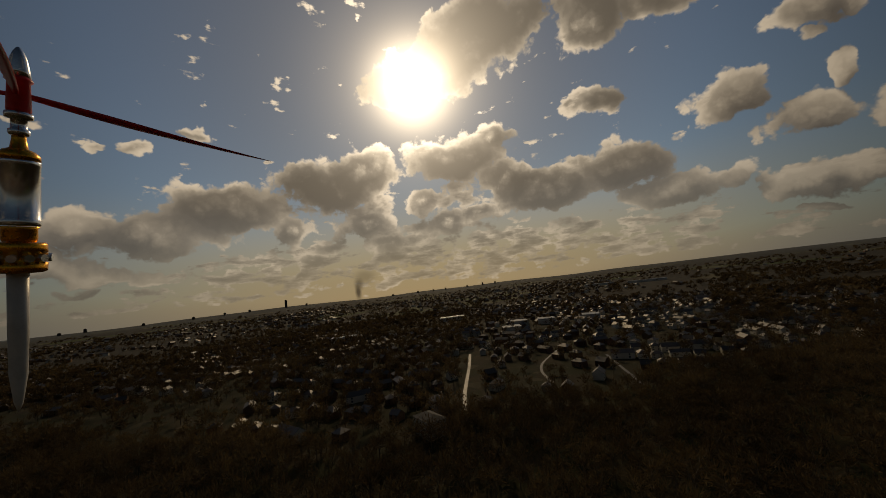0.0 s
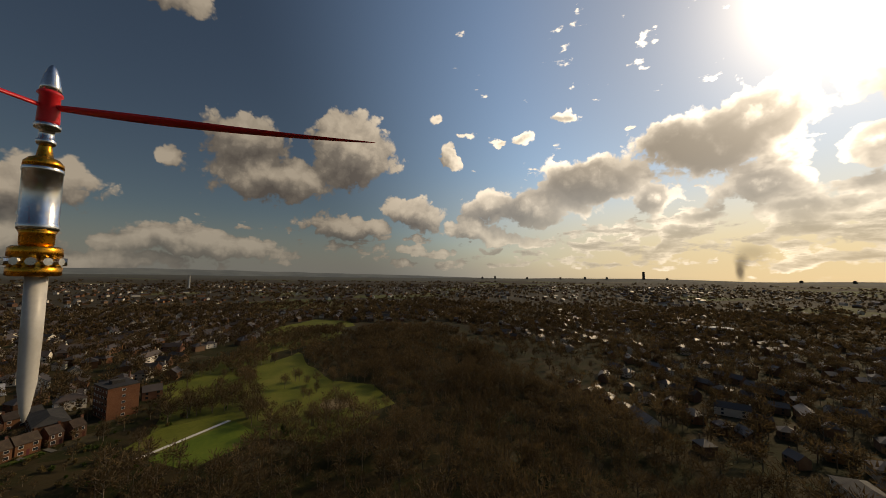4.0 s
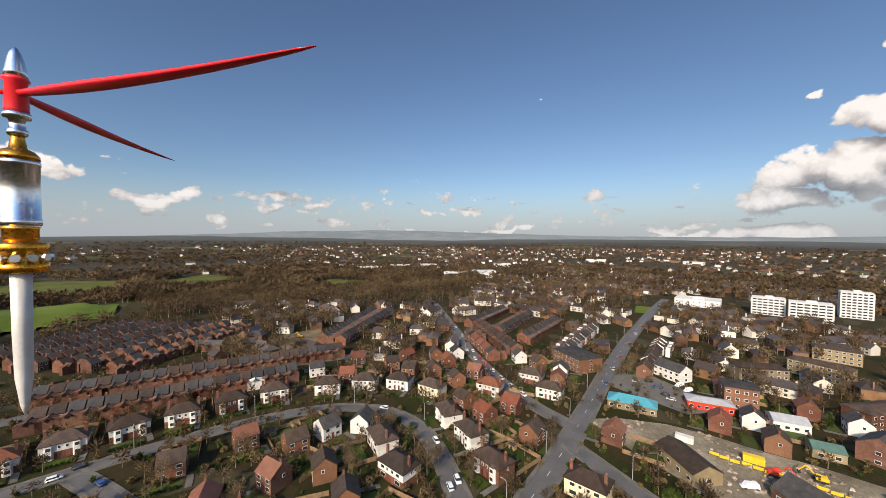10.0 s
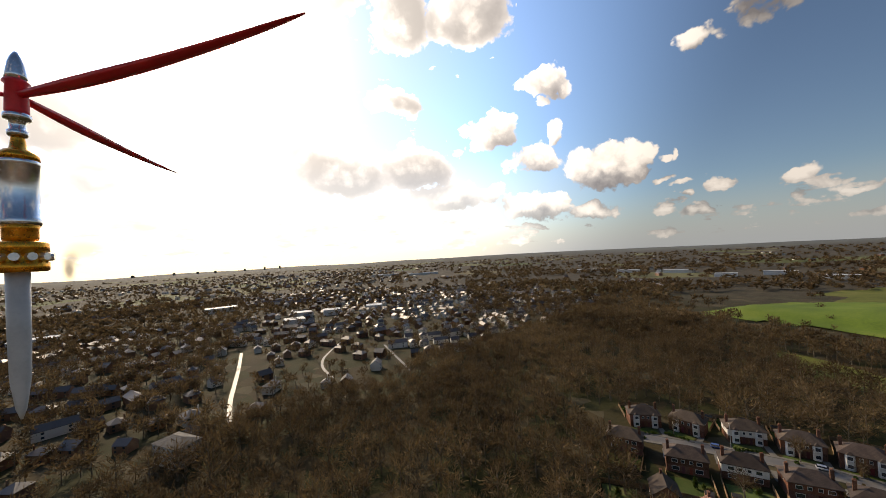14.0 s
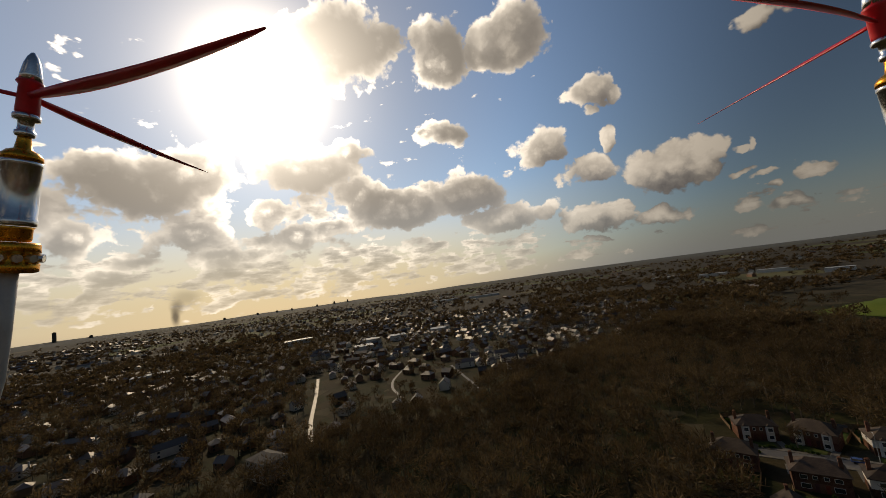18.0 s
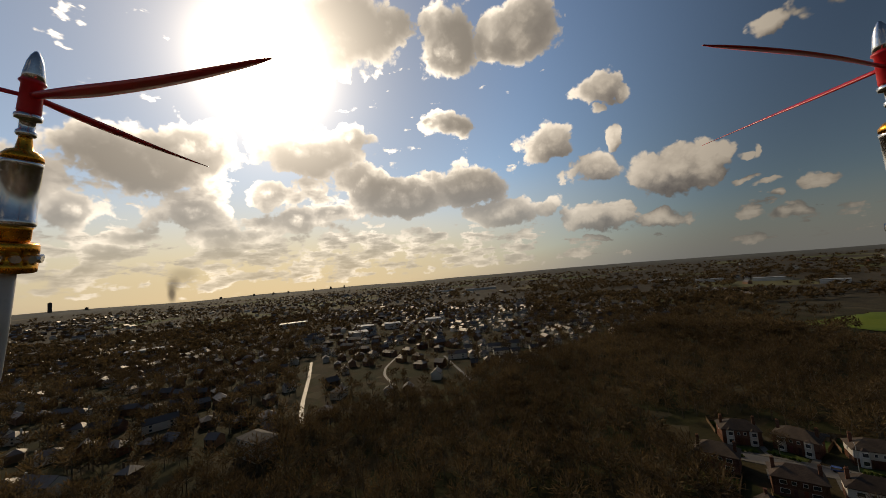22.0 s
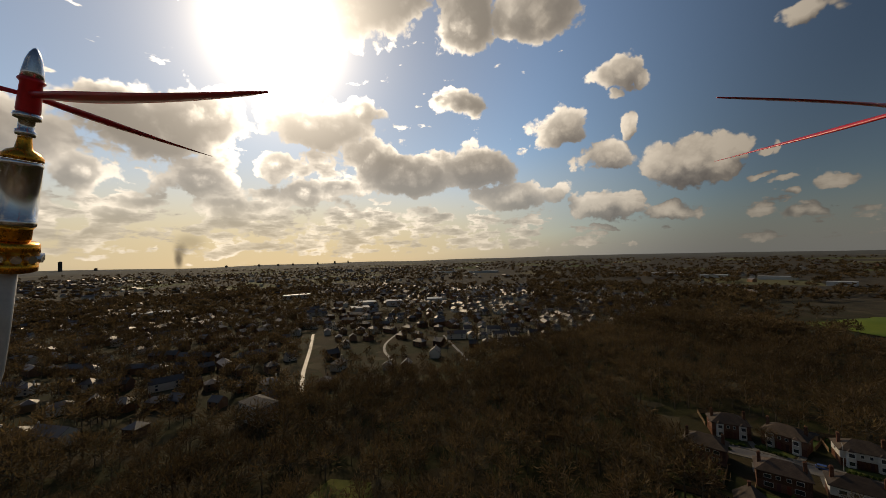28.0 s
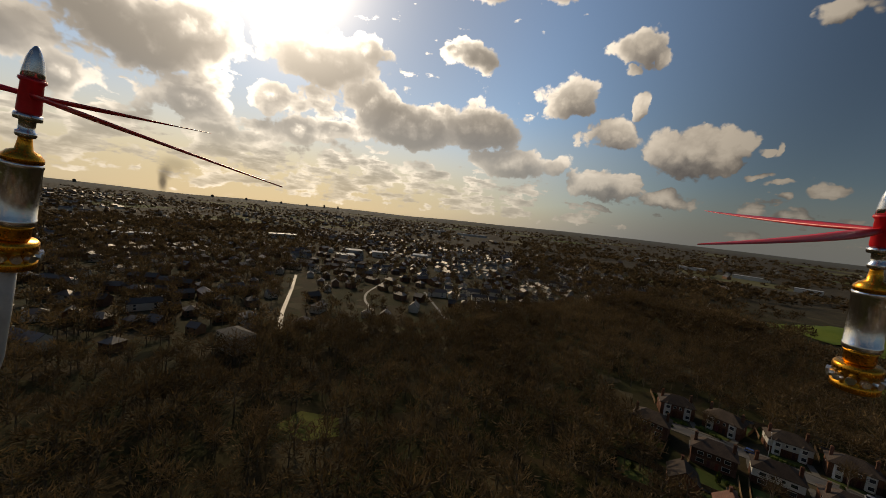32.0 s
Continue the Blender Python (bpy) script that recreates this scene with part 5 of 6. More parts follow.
garden = far_town("town_houses", 95, 275, 225, 1000, 14.5, 0.9, "brick and rendered suburban houses with dark roofs", 0.34)
garden += far_town("north_houses", 275, 360, 165, 1000, 15.5, 0.85, "backlit suburban houses among bare trees", 0.22, 90.0, 0.82)
garden += far_town("estate_houses", 0, 40, 240, 900, 14, 0.9, "dense estate of small houses at the wood's edge", 0.7, 90.0, 0.8)
garden += far_town("distant_houses", 100, 360, 1000, 2400, 34, 0.7, "distant suburban houses", 0.3, 240)
garden += far_town("valley_houses", 0, 100, 1000, 2400, 48, 0.3, "scattered houses in the far valley", 0.4, 240)
for x, y in garden:
    d = math.hypot(x, y)
    if near_road(x, y, 0) or near_house(x, y, 7):
        continue
    far_trees.append((x, y, rng.uniform(6, 13), rng.uniform(0.8, 1.2), rng.integers(0, 3)))
for _ in range(900):                       # gardens of the northern suburb
    a, d = radians(rng.uniform(-75, 30)), 130 + 420 * rng.random() ** 0.8
    x, y = d * math.sin(a), d * math.cos(a)
    if not near_road(x, y, -2.0) and not near_house(x, y, 7) and noise.noise((x * 0.012, y * 0.012, 6.0)) > -0.28:
        far_trees.append((x, y, rng.uniform(5, 11), rng.uniform(0.9, 1.3), rng.integers(0, 3)))
for _ in range(6500):                       # woods between the far suburbs
    a, d = rng.random() * 6.283, 600 + 2400 * rng.random() ** 0.8
    x, y = d * math.sin(a), d * math.cos(a)
    if noise.noise((x * 0.003, y * 0.003, 1.0)) > (-0.05 if math.degrees(a) > 100 else -0.3) and not any(inside(p, x, y) for p in OPEN):
        far_trees.append((x, y, rng.uniform(9, 16), rng.uniform(1.2, 2.2), rng.integers(0, 3)))
for _ in range(4600):                       # bare woods on the eastern side of the valley
    a, d = radians(rng.uniform(12, 112)), rng.uniform(330, 1700)
    x, y = d * math.sin(a), d * math.cos(a)
    if noise.noise((x * 0.005, y * 0.005, 4.0)) > -0.10 and not any(inside(p, x, y) for p in OPEN) and not near_house(x, y, 9) and not near_road(x, y):
        far_trees.append((x, y, rng.uniform(8, 14), rng.uniform(1.0, 1.8), rng.integers(0, 3)))
mid_trees = [q for q in far_trees if q[0] ** 2 + q[1] ** 2 < 560 ** 2]
far_trees = [q for q in far_trees if q[0] ** 2 + q[1] ** 2 >= 560 ** 2]
scatter("middle_trees", mid_protos, mid_trees, [BARK, TWIG], "bare trees between houses and along the wood's edge", "trees")
scatter("far_trees", far_protos, far_trees, [BARK, TWIG], "bare trees in gardens and far woods", "trees")

# ---- gardens, street furniture, vehicles ----


def leaf_bush(n, size):
    v, f = twig_crown(n, size, (1.25, 1.25, 0.95), 0.42, 0.1)
    v[:, 2] = (v[:, 2] - 0.25) * 1.3
    return v, f, np.zeros(len(f), int)


bush_protos = [leaf_bush(110, 0.26), leaf_bush(90, 0.3)]
bushes, brown_bushes, lawns, drives, fences = [], [], [], [], []
shed_spots, tree_spots = [], []
for m in house_poses:
    ax, ay = m.translation.x, m.translation.y
    if math.hypot(ax, ay) > 250:
        continue

    def out(x, y):
        p = m @ Vector((x, y, 0))
        return p.x, p.y
    free = not near_house(*out(0, 13), 7.5) and not near_road(*out(0, 13), 0)
    if free:
        lawns.append([out(-5.8, 7), out(5.8, 7), out(5.6, 17.5), out(-5.6, 17)])
        for s in (-1, 1):
            fences.append((out(6.6 * s, 4.5), out(6.6 * s, 18)))
        fences.append((out(-6.6, 18.1), out(6.6, 18.1)))
        if random.random() < 0.45:
            shed_spots.append((*out(random.choice((-4.2, 4.2)), 15.5), m.to_euler().z))
        for _ in range(3):
            (bushes if random.random() < 0.6 else brown_bushes).append((*out(random.uniform(-6, 6), random.uniform(8, 17)), random.uniform(1.0, 2.4), 1.0, random.randrange(2)))
        if random.random() < 0.75:
            tree_spots.append(out(random.uniform(-5, 5), random.uniform(10, 17)))
    if not near_road(*out(0, -8), -3):
        drives.append([out(4.4, -11), out(6.4, -11), out(6.4, -4.2), out(4.4, -4.2)])
        lawns.append([out(-6, -9.5), out(3.6, -9.5), out(3.6, -5.2), out(-6, -5.2)])
        for k in range(7):
            if not near_road(*out(-5.8 + 1.3 * k, -10), -2.6):
                bushes.append((*out(-5.8 + 1.3 * k, -10), random.uniform(0.9, 1.5), 1.1, k % 2))
        if random.random() < 0.3 and not near_road(*out(-4, -8), -2):
            tree_spots.append(out(random.uniform(-5, 0), -8))


def plots(name, quads, mat, label, z):
    v, f = [], []
    for i, q in enumerate(quads):
        k = len(v)
        v += [(x, y, z + 0.0006 * i) for x, y in q]
        f.append((k, k + 1, k + 2, k + 3))
    me = mesh_of(name, v, f, [mat])
    tagged(new(name, me), label, "garden", kind="structure")


GARDEN = material("garden_lawn", [(0.026, 0.045, 0.008), (0.045, 0.068, 0.011), (0.085, 0.078, 0.026)], 0.9, 0.09, 1.2, 0.4, coords="World", random_tint=0.4, island=True)
plots("garden_lawns", lawns, GARDEN, "small green and mossy garden lawns", 0.012)
plots("driveways", drives, PAVING, "pale paved driveways", 0.2)


def fence_run(a, b):
    """Overlapping timber panels between posts."""
    n = max(1, int(math.hypot(b[0] - a[0], b[1] - a[1]) / 1.8))
    dx, dy = (b[0] - a[0]) / n, (b[1] - a[1]) / n
    t = math.atan2(dy, dx)
    ox, oy = -math.sin(t) * 0.03, math.cos(t) * 0.03
    v, f = [], []

    def slab(p, q, o, z0, z1):
        k = len(v)
        for x, y in (p, q):
            v.extend([(x - ox * o, y - oy * o, z0), (x + ox * o, y + oy * o, z0), (x + ox * o, y + oy * o, z1), (x - ox * o, y - oy * o, z1)])
        f.extend([(k, k + 1, k + 2, k + 3), (k + 7, k + 6, k + 5, k + 4)] + [(k + i, k + 4 + i, k + 4 + (i + 1) % 4, k + (i + 1) % 4) for i in range(4)])
    for i in range(n):
        p = (a[0] + dx * i, a[1] + dy * i)
        q = (p[0] + dx * 0.94, p[1] + dy * 0.94)
        slab(p, q, 0.6, -0.05, 1.6 + 0.06 * random.random())
        slab((p[0] - dx * 0.04, p[1] - dy * 0.04), p, 1.6, -0.1, 1.75)
    return v, f


V, F = [], []
for a, b in fences:
    v, f = fence_run(a, b)
    o = len(V)
    V += v
    F += [tuple(i + o for i in q) for q in f]
tagged(new("garden_fences", mesh_of("garden_fences", V, F, [TIMBER])), "weathered timber panel fences between gardens", "fences", kind="stuff")
for _ in range(900):                       # scrub along the lane, the yard and the waste ground
    x, y = random.uniform(-64, 64), random.uniform(-186, -88)
    if inside(WASTE, x, y) and random.random() < 0.8:
        brown_bushes.append((x, y, random.uniform(0.5, 2.2), 1.2, random.randrange(2)))
    elif abs(y + 122 - 0.12 * x) < 7 and not near_road(x, y, 0.5) and not near_house(x, y, 8):
        bushes.append((x, y, random.uniform(1.5, 3.4), 1.1, random.randrange(2)))
for _ in range(500):                       # clumps on the edge of the park
    x, y = random.uniform(-600, -170), random.uniform(-140, 20)
    if inside(PARK, x, y) and not any(inside(q, x, y) for q in PARK_LAWNS) and noise.noise((x * 0.03, y * 0.03, 2.0)) > 0.12:
        (bushes if random.random() < 0.35 else brown_bushes).append((x, y, random.uniform(1.5, 4.5), 1.1, random.randrange(2)))
shrubs = []
for _ in range(5200):                      # shrubs and small trees that fill the gardens
    a, d = radians(random.uniform(55, 245)), random.uniform(60, 300)
    x, y = d * math.sin(a), d * math.cos(a)
    if near_house(x, y, 5.5) or near_road(x, y, -2.2) or any(inside(q, x, y) for q in OPEN + [DIGS]) or inside(WOODS[0], x, y):
        continue
    k = random.random()
    if k < 0.42:
        brown_bushes.append((x, y, random.uniform(0.8, 2.4), 1.1, random.randrange(2)))
    elif k < 0.72:
        bushes.append((x, y, random.uniform(0.7, 2.4), 1.1, random.randrange(2)))
    else:
        shrubs.append((x, y, random.uniform(3.0, 7.5), random.uniform(0.9, 1.2), random.randrange(3)))
for _ in range(26):                        # hedgerow trees on the meadow
    x, y = random.uniform(330, 540), random.uniform(20, 370)
    if inside(FIELD, x, y) and abs(noise.noise((x * 0.01, y * 0.01, 7.0))) < 0.18:
        shrubs.append((x, y, random.uniform(6, 11), 1.1, random.randrange(3)))
scatter("garden_shrubs", mid_protos, shrubs, [BARK, TWIG], "small bare trees and tall shrubs in gardens", "trees")
scatter("hedges_and_bushes", bush_protos, bushes, [LEAF], "green hedges and evergreen bushes in gardens", "bushes")
scatter("bare_scrub", bush_protos, brown_bushes, [TWIG_TAWNY], "tawny leafless scrub and garden shrubs", "scrub")


def garden_shed():
    s = thing("garden_shed", "small timber garden shed with a felt roof", "shed", "garden sheds")
    part("wall", gable_walls(2.4, 1.8, 1.8, 2.3, -0.05), TIMBER, s)
    part("roof", gable_roof(2.4, 1.8, 1.8, 2.3, 0.12, 0.05), SLATE, s)
    part("door", box(-0.35, 0.35, -0.93, -0.88, 0, 1.7), TIMBER, s)
    return s


if shed_spots:
    one = garden_shed()
    for x, y, a in shed_spots[:45]:
        put(one, pose(x, y, 0.0, 0, 0, math.degrees(a)))


def tree_thing(name, label, twig, n, spread, size, thin=0.045):
    t = thing(name, label, "tree", "garden trees")
    v, f = skeleton_tree(8, 6)
    shared("trunk", tri_mesh("trunk", v, f, [BARK]), t)
    v, f = twig_crown(n, size, spread, thin)
    shared("crown", tri_mesh("crown", v, f, [twig]), t)
    return t


def put_tree(ob, x, y, h, w=1.0):
    m = pose(x, y, 0.0, 0, 0, random.uniform(0, 360)) @ Matrix.Diagonal((h * w, h * w, h, 1))
    if ob.name in placed:
        c = copy_thing(ob, Matrix())
        c.matrix_basis = m
        return c
    placed.add(ob.name)
    ob.matrix_basis = m
    return ob


TREES = [tree_thing("bare_tree", "leafless brown garden tree", TWIG, 620, sp, 0.13) for sp in ((1.0, 1.0, 1.0), (0.8, 0.8, 1.15), (1.15, 1.05, 0.85))]
TAWNY = tree_thing("tawny_tree", "tall leafless tree with tawny twigs", TWIG_TAWNY, 700, (0.55, 0.55, 1.25), 0.13)
WILLOW = tree_thing("golden_tree", "rounded tree with golden-brown twigs", TWIG_TAWNY, 800, (1.0, 1.0, 1.0), 0.12)
FIR = tree_thing("evergreen_tree", "dark green evergreen garden tree", LEAF, 700, (0.5, 0.5, 1.35), 0.10, 0.3)
for x, y in tree_spots[:125]:
    if near_house(x, y, 6.5) or near_road(x, y, -2.5):
        continue
    if random.random() < 0.16:
        put_tree(FIR, x, y, random.uniform(3.5, 7))
    else:
        put_tree(random.choice(TREES), x, y, random.uniform(5, 10))
for x, y, h in ((-2, -125, 13), (-6, -128, 15), (-11, -127, 16), (3, -122, 12), (-15, -131, 14), (-8, -134, 13), (-4, -120, 12), (-13, -122, 15)):
    put_tree(TAWNY, x, y, h)
for x, y, h in ((108, -112, 10), (92, -108, 8)):
    put_tree(WILLOW, x, y, h)
for _ in range(75):                         # larger trees in the park and along streets
    x, y = random.choice(((random.uniform(-300, -180), random.uniform(-125, -20)), (random.uniform(-420, -200), random.uniform(-125, 10)), (random.uniform(-60, 60), random.uniform(-290, -215)), (random.uniform(150, 240), random.uniform(-140, -60)), (random.uniform(80, 200), random.uniform(-150, -60))))
    if not near_house(x, y, 9) and not near_road(x, y, -1):
        put_tree(random.choice(TREES), x, y, random.uniform(7, 13))

PAINTS = [material(n, [c, tuple(1.1 * q for q in c)], 0.3, 1.0, 30.0, 0.0, spec=0.5) for n, c in (("silver_car_paint", (0.42, 0.43, 0.45)), ("white_car_paint", (0.72, 0.72, 0.71)), ("black_car_paint", (0.02, 0.02, 0.025)), ("blue_car_paint", (0.03, 0.07, 0.22)), ("red_car_paint", (0.42, 0.03, 0.03)))]


def car(paint, word, van=False):
    c = thing("van" if van else "parked_car", "%s %s parked on the asphalt" % (word, "delivery van" if van else "hatchback car"), "van" if van else "car", "parked vehicles")
    L, W = (2.6, 0.95) if van else (2.05, 0.86)
    prof = [(-L, 0.35), (-L, 0.85), (-L * 0.97, 0.95), (L * 0.93, 0.92), (L, 0.7), (L, 0.35)]
    v = [(x, s * W, z) for s in (-1, 1) for x, z in prof]
    n = len(prof)
    bm = solid(v, [tuple(range(n)), tuple(range(2 * n - 1, n - 1, -1))] + [(i, (i + 1) % n, n + (i + 1) % n, n + i) for i in range(n)])
    bmesh.ops.bevel(bm, geom=list(bm.edges), offset=0.06, segments=2, affect="EDGES")
    part("body", bm, paint, c, "", True)
    top = 2.0 if van else 1.45
    x0, x1 = (-L * 0.97, L * 0.55) if van else (-L * 0.93, L * 0.42)
    bm = solid([(x0, -W * 0.96, 0.9), (x1 + 0.35, -W * 0.96, 0.9), (x1 + 0.35, W * 0.96, 0.9), (x0, W * 0.96, 0.9), (x0 + 0.25, -W * 0.78, top - 0.06), (x1 - 0.35, -W * 0.78, top - 0.06), (x1 - 0.35, W * 0.78, top - 0.06), (x0 + 0.25, W * 0.78, top - 0.06)],
               [(3, 2, 1, 0), (4, 5, 6, 7), (0, 1, 5, 4), (1, 2, 6, 5), (2, 3, 7, 6), (3, 0, 4, 7)])
    part("cabin", bm, paint if van else PANE, c, "" if van else "dark glass cabin")
    bm = box(x0 + 0.2, x1 - 0.3, -W * 0.8, W * 0.8, top - 0.07, top, 0.03)
    part("roof_panel", bm, paint, c)
    for x in (-L * 0.62, L * 0.62):
        for s in (-1, 1):
            bm = bmesh.new()
            bmesh.ops.create_cone(bm, cap_ends=True, segments=14, radius1=0.32, radius2=0.32, depth=0.2, matrix=Matrix.Translation((x, s * (W - 0.06), 0.32)) @ Matrix.Rotation(radians(90), 4, "X"))
            part("wheel", bm, RUBBER, c)
    for s in (-1, 1):
        part("headlight", box(L - 0.06, L + 0.01, s * W * 0.7 - 0.15, s * W * 0.7 + 0.15, 0.6, 0.75), PVC, c)
    return c


CARS = [car(p, w) for p, w in zip(PAINTS, ("silver", "white", "black", "dark blue", "red"))]
VAN = car(PAINTS[1], "white", True)
YELLOW_VAN = car(YELLOW, "yellow", True)


def park_along(index, start, stop, every, side):
    p, w = ROADS[index]
    z = 0.05 + 0.006 * index
    s = np.concatenate([[0], np.cumsum(np.linalg.norm(np.diff(p, axis=0), axis=1))])
    at = start
    while at < min(stop, s[-1] - 1):
        x, y = np.interp(at, s, p[:, 0]), np.interp(at, s, p[:, 1])
        x2, y2 = np.interp(at + 1, s, p[:, 0]), np.interp(at + 1, s, p[:, 1])
        t = math.atan2(y2 - y, x2 - x)
        o = side * (w / 2 - 1.0)
        if random.random() < 0.72:
            put(random.choice(CARS), pose(x - math.sin(t) * o, y + math.cos(t) * o, z, 0, 0, math.degrees(t) + random.choice((0, 180)) + random.uniform(-2, 2)))
        at += every * random.uniform(0.85, 1.5)


park_along(5, 70, 330, 8.5, 1)
park_along(5, 60, 330, 11, -1)
park_along(1, 35, 190, 10, -1)
park_along(1, 45, 190, 13, 1)
park_along(3, 30, 330, 26, 1)
park_along(3, 60, 330, 34, -1)
park_along(4, 15, 90, 18, 1)
park_along(0, 60, 330, 30, -1)
for x, y, a, k in ((-140, -128, 30, 0), (-136, -124, 30, 1), (-128, -118, 30, 4), (60, -196, 20, 0), (64, -200, 30, 2), (52, -198, 15, 1), (70, -206, 30, 3), (80, -205, 20, 0), (76, -212, 25, 2), (-4, -222, 70, 0), (-8, -228, 75, 1), (-14, -226, 70, 4), (-2, -232, 70, 2)):
    put(CARS[k], pose(x, y, 0.06, 0, 0, a))
put(VAN, pose(22, -146, 0.06, 0, 0, 40)), put(VAN, pose(58, -214, 0.06, 0, 0, 70)), put(VAN, pose(63, -218, 0.06, 0, 0, 70)), put(YELLOW_VAN, pose(16, -148, 0.06, 0, 0, 110))


def excavator(paint, word):
    e = thing("excavator", "%s tracked excavator on the building yard" % word, "excavator", "site machines")
    for s in (-1, 1):
        bm = box(-1.7, 1.7, s * 1.1 - 0.3, s * 1.1 + 0.3, 0, 0.75, 0.22)
        part("track", bm, RUBBER, e)
    part("upper_body", box(-1.9, 0.9, -1.2, 1.2, 0.85, 1.9, 0.12), paint, e)
    cab = part("cab", box(0.0, 1.3, 0.25, 1.2, 1.0, 2.8, 0.1), paint, e)
    part("cab_window", box(0.15, 1.32, 0.35, 1.22, 1.9, 2.65), PANE, cab)
    for name, p, q, r in (("boom", (0.9, -0.2, 1.6), (3.4, -0.2, 4.4), 0.3), ("stick", (3.4, -0.2, 4.4), (5.2, -0.2, 2.2), 0.22)):
        v, f = limb(p, q, r, r * 0.7, 4)
        shared(name, tri_mesh(name, v, f, [paint]), e)
    part("bucket", solid([(4.9, -0.7, 2.2), (5.5, -0.7, 2.1), (5.3, -0.7, 1.2), (4.6, -0.7, 1.5), (4.9, 0.3, 2.2), (5.5, 0.3, 2.1), (5.3, 0.3, 1.2), (4.6, 0.3, 1.5)], [(0, 1, 2, 3), (7, 6, 5, 4), (0, 4, 5, 1), (1, 5, 6, 2), (2, 6, 7, 3), (3, 7, 4, 0)]), RUBBER, e)
    return e


DIGGER, RED_DIGGER = excavator(YELLOW, "yellow"), excavator(RED_PAINT, "red")
for x, y, a in ((8, -168, 20), (-8, -172, 140), (-18, -160, 60), (282, -88, 30)):
    put(DIGGER, pose(x, y, 0.05, 0, 0, a))
put(RED_DIGGER, pose(18, -160, 0.05, 0, 0, 200))


def site_barrier():
    b = thing("site_barrier", "yellow plastic barrier round the building yard", "barrier", "site barriers")
    part("panel", box(-1.4, 1.4, -0.05, 0.05, 0.25, 1.3, 0.03), YELLOW, b)
    for s in (-1, 1):
        part("foot", box(s * 1.1 - 0.12, s * 1.1 + 0.12, -0.35, 0.35, 0, 0.25), RUBBER, b)
    return b


def rubble(name, poly, n, label):
    """Broken brick and stone lying about, as small uneven blocks."""
    V, F = [], []
    xs, ys = [q[0] for q in poly], [q[1] for q in poly]
    while len(V) < n * 8:
        x, y = random.uniform(min(xs), max(xs)), random.uniform(min(ys), max(ys))
        if not inside(poly, x, y) or near_house(x, y, 8) or noise.noise((x * 0.07, y * 0.07, 3.0)) < -0.05:
            continue
        r, h, a = random.uniform(0.25, 1.1), random.uniform(0.15, 0.8), random.uniform(0, 6.3)
        k = len(V)
        for z, q in ((0.0, 1.0), (h, 0.55)):
            for i in range(4):
                b = a + i * math.pi / 2 + random.uniform(-0.3, 0.3)
                V.append((x + r * q * math.cos(b), y + r * q * math.sin(b), z))
        F.extend([(k + i, k + (i + 1) % 4, k + 4 + (i + 1) % 4, k + 4 + i) for i in range(4)] + [(k + 4, k + 5, k + 6, k + 7)])
    tagged(new(name, mesh_of(name, V, F, [RUBBLE])), label, "rubble", kind="stuff")


RUBBLE = material("broken_brick", [(0.10, 0.07, 0.05), (0.24, 0.19, 0.14), (0.42, 0.38, 0.32)], 0.9, 0.4, 4.0, 0.4, coords="World", random_tint=0.5, island=True)
rubble("yard_rubble", YARD, 420, "heaps of broken brick and stone in the yard")
rubble("waste_rubble", WASTE, 300, "scattered rubble on the overgrown waste ground")
BARRIER = site_barrier()
for i in range(14):
    put(BARRIER, pose(34 - 3.0 * i, -158 - 0.5 * i + (i % 3) * 0.4, 0.05, 0, 0, 12 + (i * 7) % 9))


def skip_box(paint, word):
    s = thing("site_container", "%s steel container standing in the yard" % word, "container", "site containers")
    part("body", box(-3, 3, -1.2, 1.2, 0.1, 2.5, 0.04), paint, s)
    for x in (-3.03, 3.0):
        part("end_door", box(x, x + 0.03, -1.1, 1.1, 0.2, 2.4), paint, s)
    part("skid", box(-2.9, 2.9, -1.1, 1.1, 0, 0.1), RUBBER, s)
    return s


for k, (x, y, a) in zip((skip_box(YELLOW, "yellow"), skip_box(RENDER_WHITE, "white")), ((24, -164, 15), (44, -160, 10))):
    put(k, pose(x, y, 0.05, 0, 0, a))


def street_lamp():
    s = thing("street_lamp", "tall grey street lamp with a short arm", "street lamp", "street lamps")
    v, f = limb((0, 0, -0.2), (0, 0, 8.0), 0.11, 0.06, 8)
    shared("pole", tri_mesh("pole", v, f, [GREY_SHEET]), s)
    v, f = limb((0, 0, 7.9), (1.5, 0, 8.4), 0.05, 0.04, 6)
    shared("arm", tri_mesh("arm", v, f, [GREY_SHEET]), s)
    part("lantern", box(1.4, 2.1, -0.13, 0.13, 8.33, 8.5, 0.04), GREY_SHEET, s)
    return s


LAMP = street_lamp()
for index, step in ((0, 34), (1, 36), (2, 38), (3, 38), (5, 36)):
    p, w = ROADS[index]
    for i in range(4, min(len(p) - 2, 46), max(3, int(step / 6))):
        d = p[i + 1] - p[i]
        d = d / np.linalg.norm(d)
        q = p[i] + np.array((-d[1], d[0])) * (w / 2 + 1.5)
        put(LAMP, pose(q[0], q[1], 0.1, 0, 0, math.degrees(math.atan2(-d[0], d[1])) + 180))

# ---- landmarks far off ----


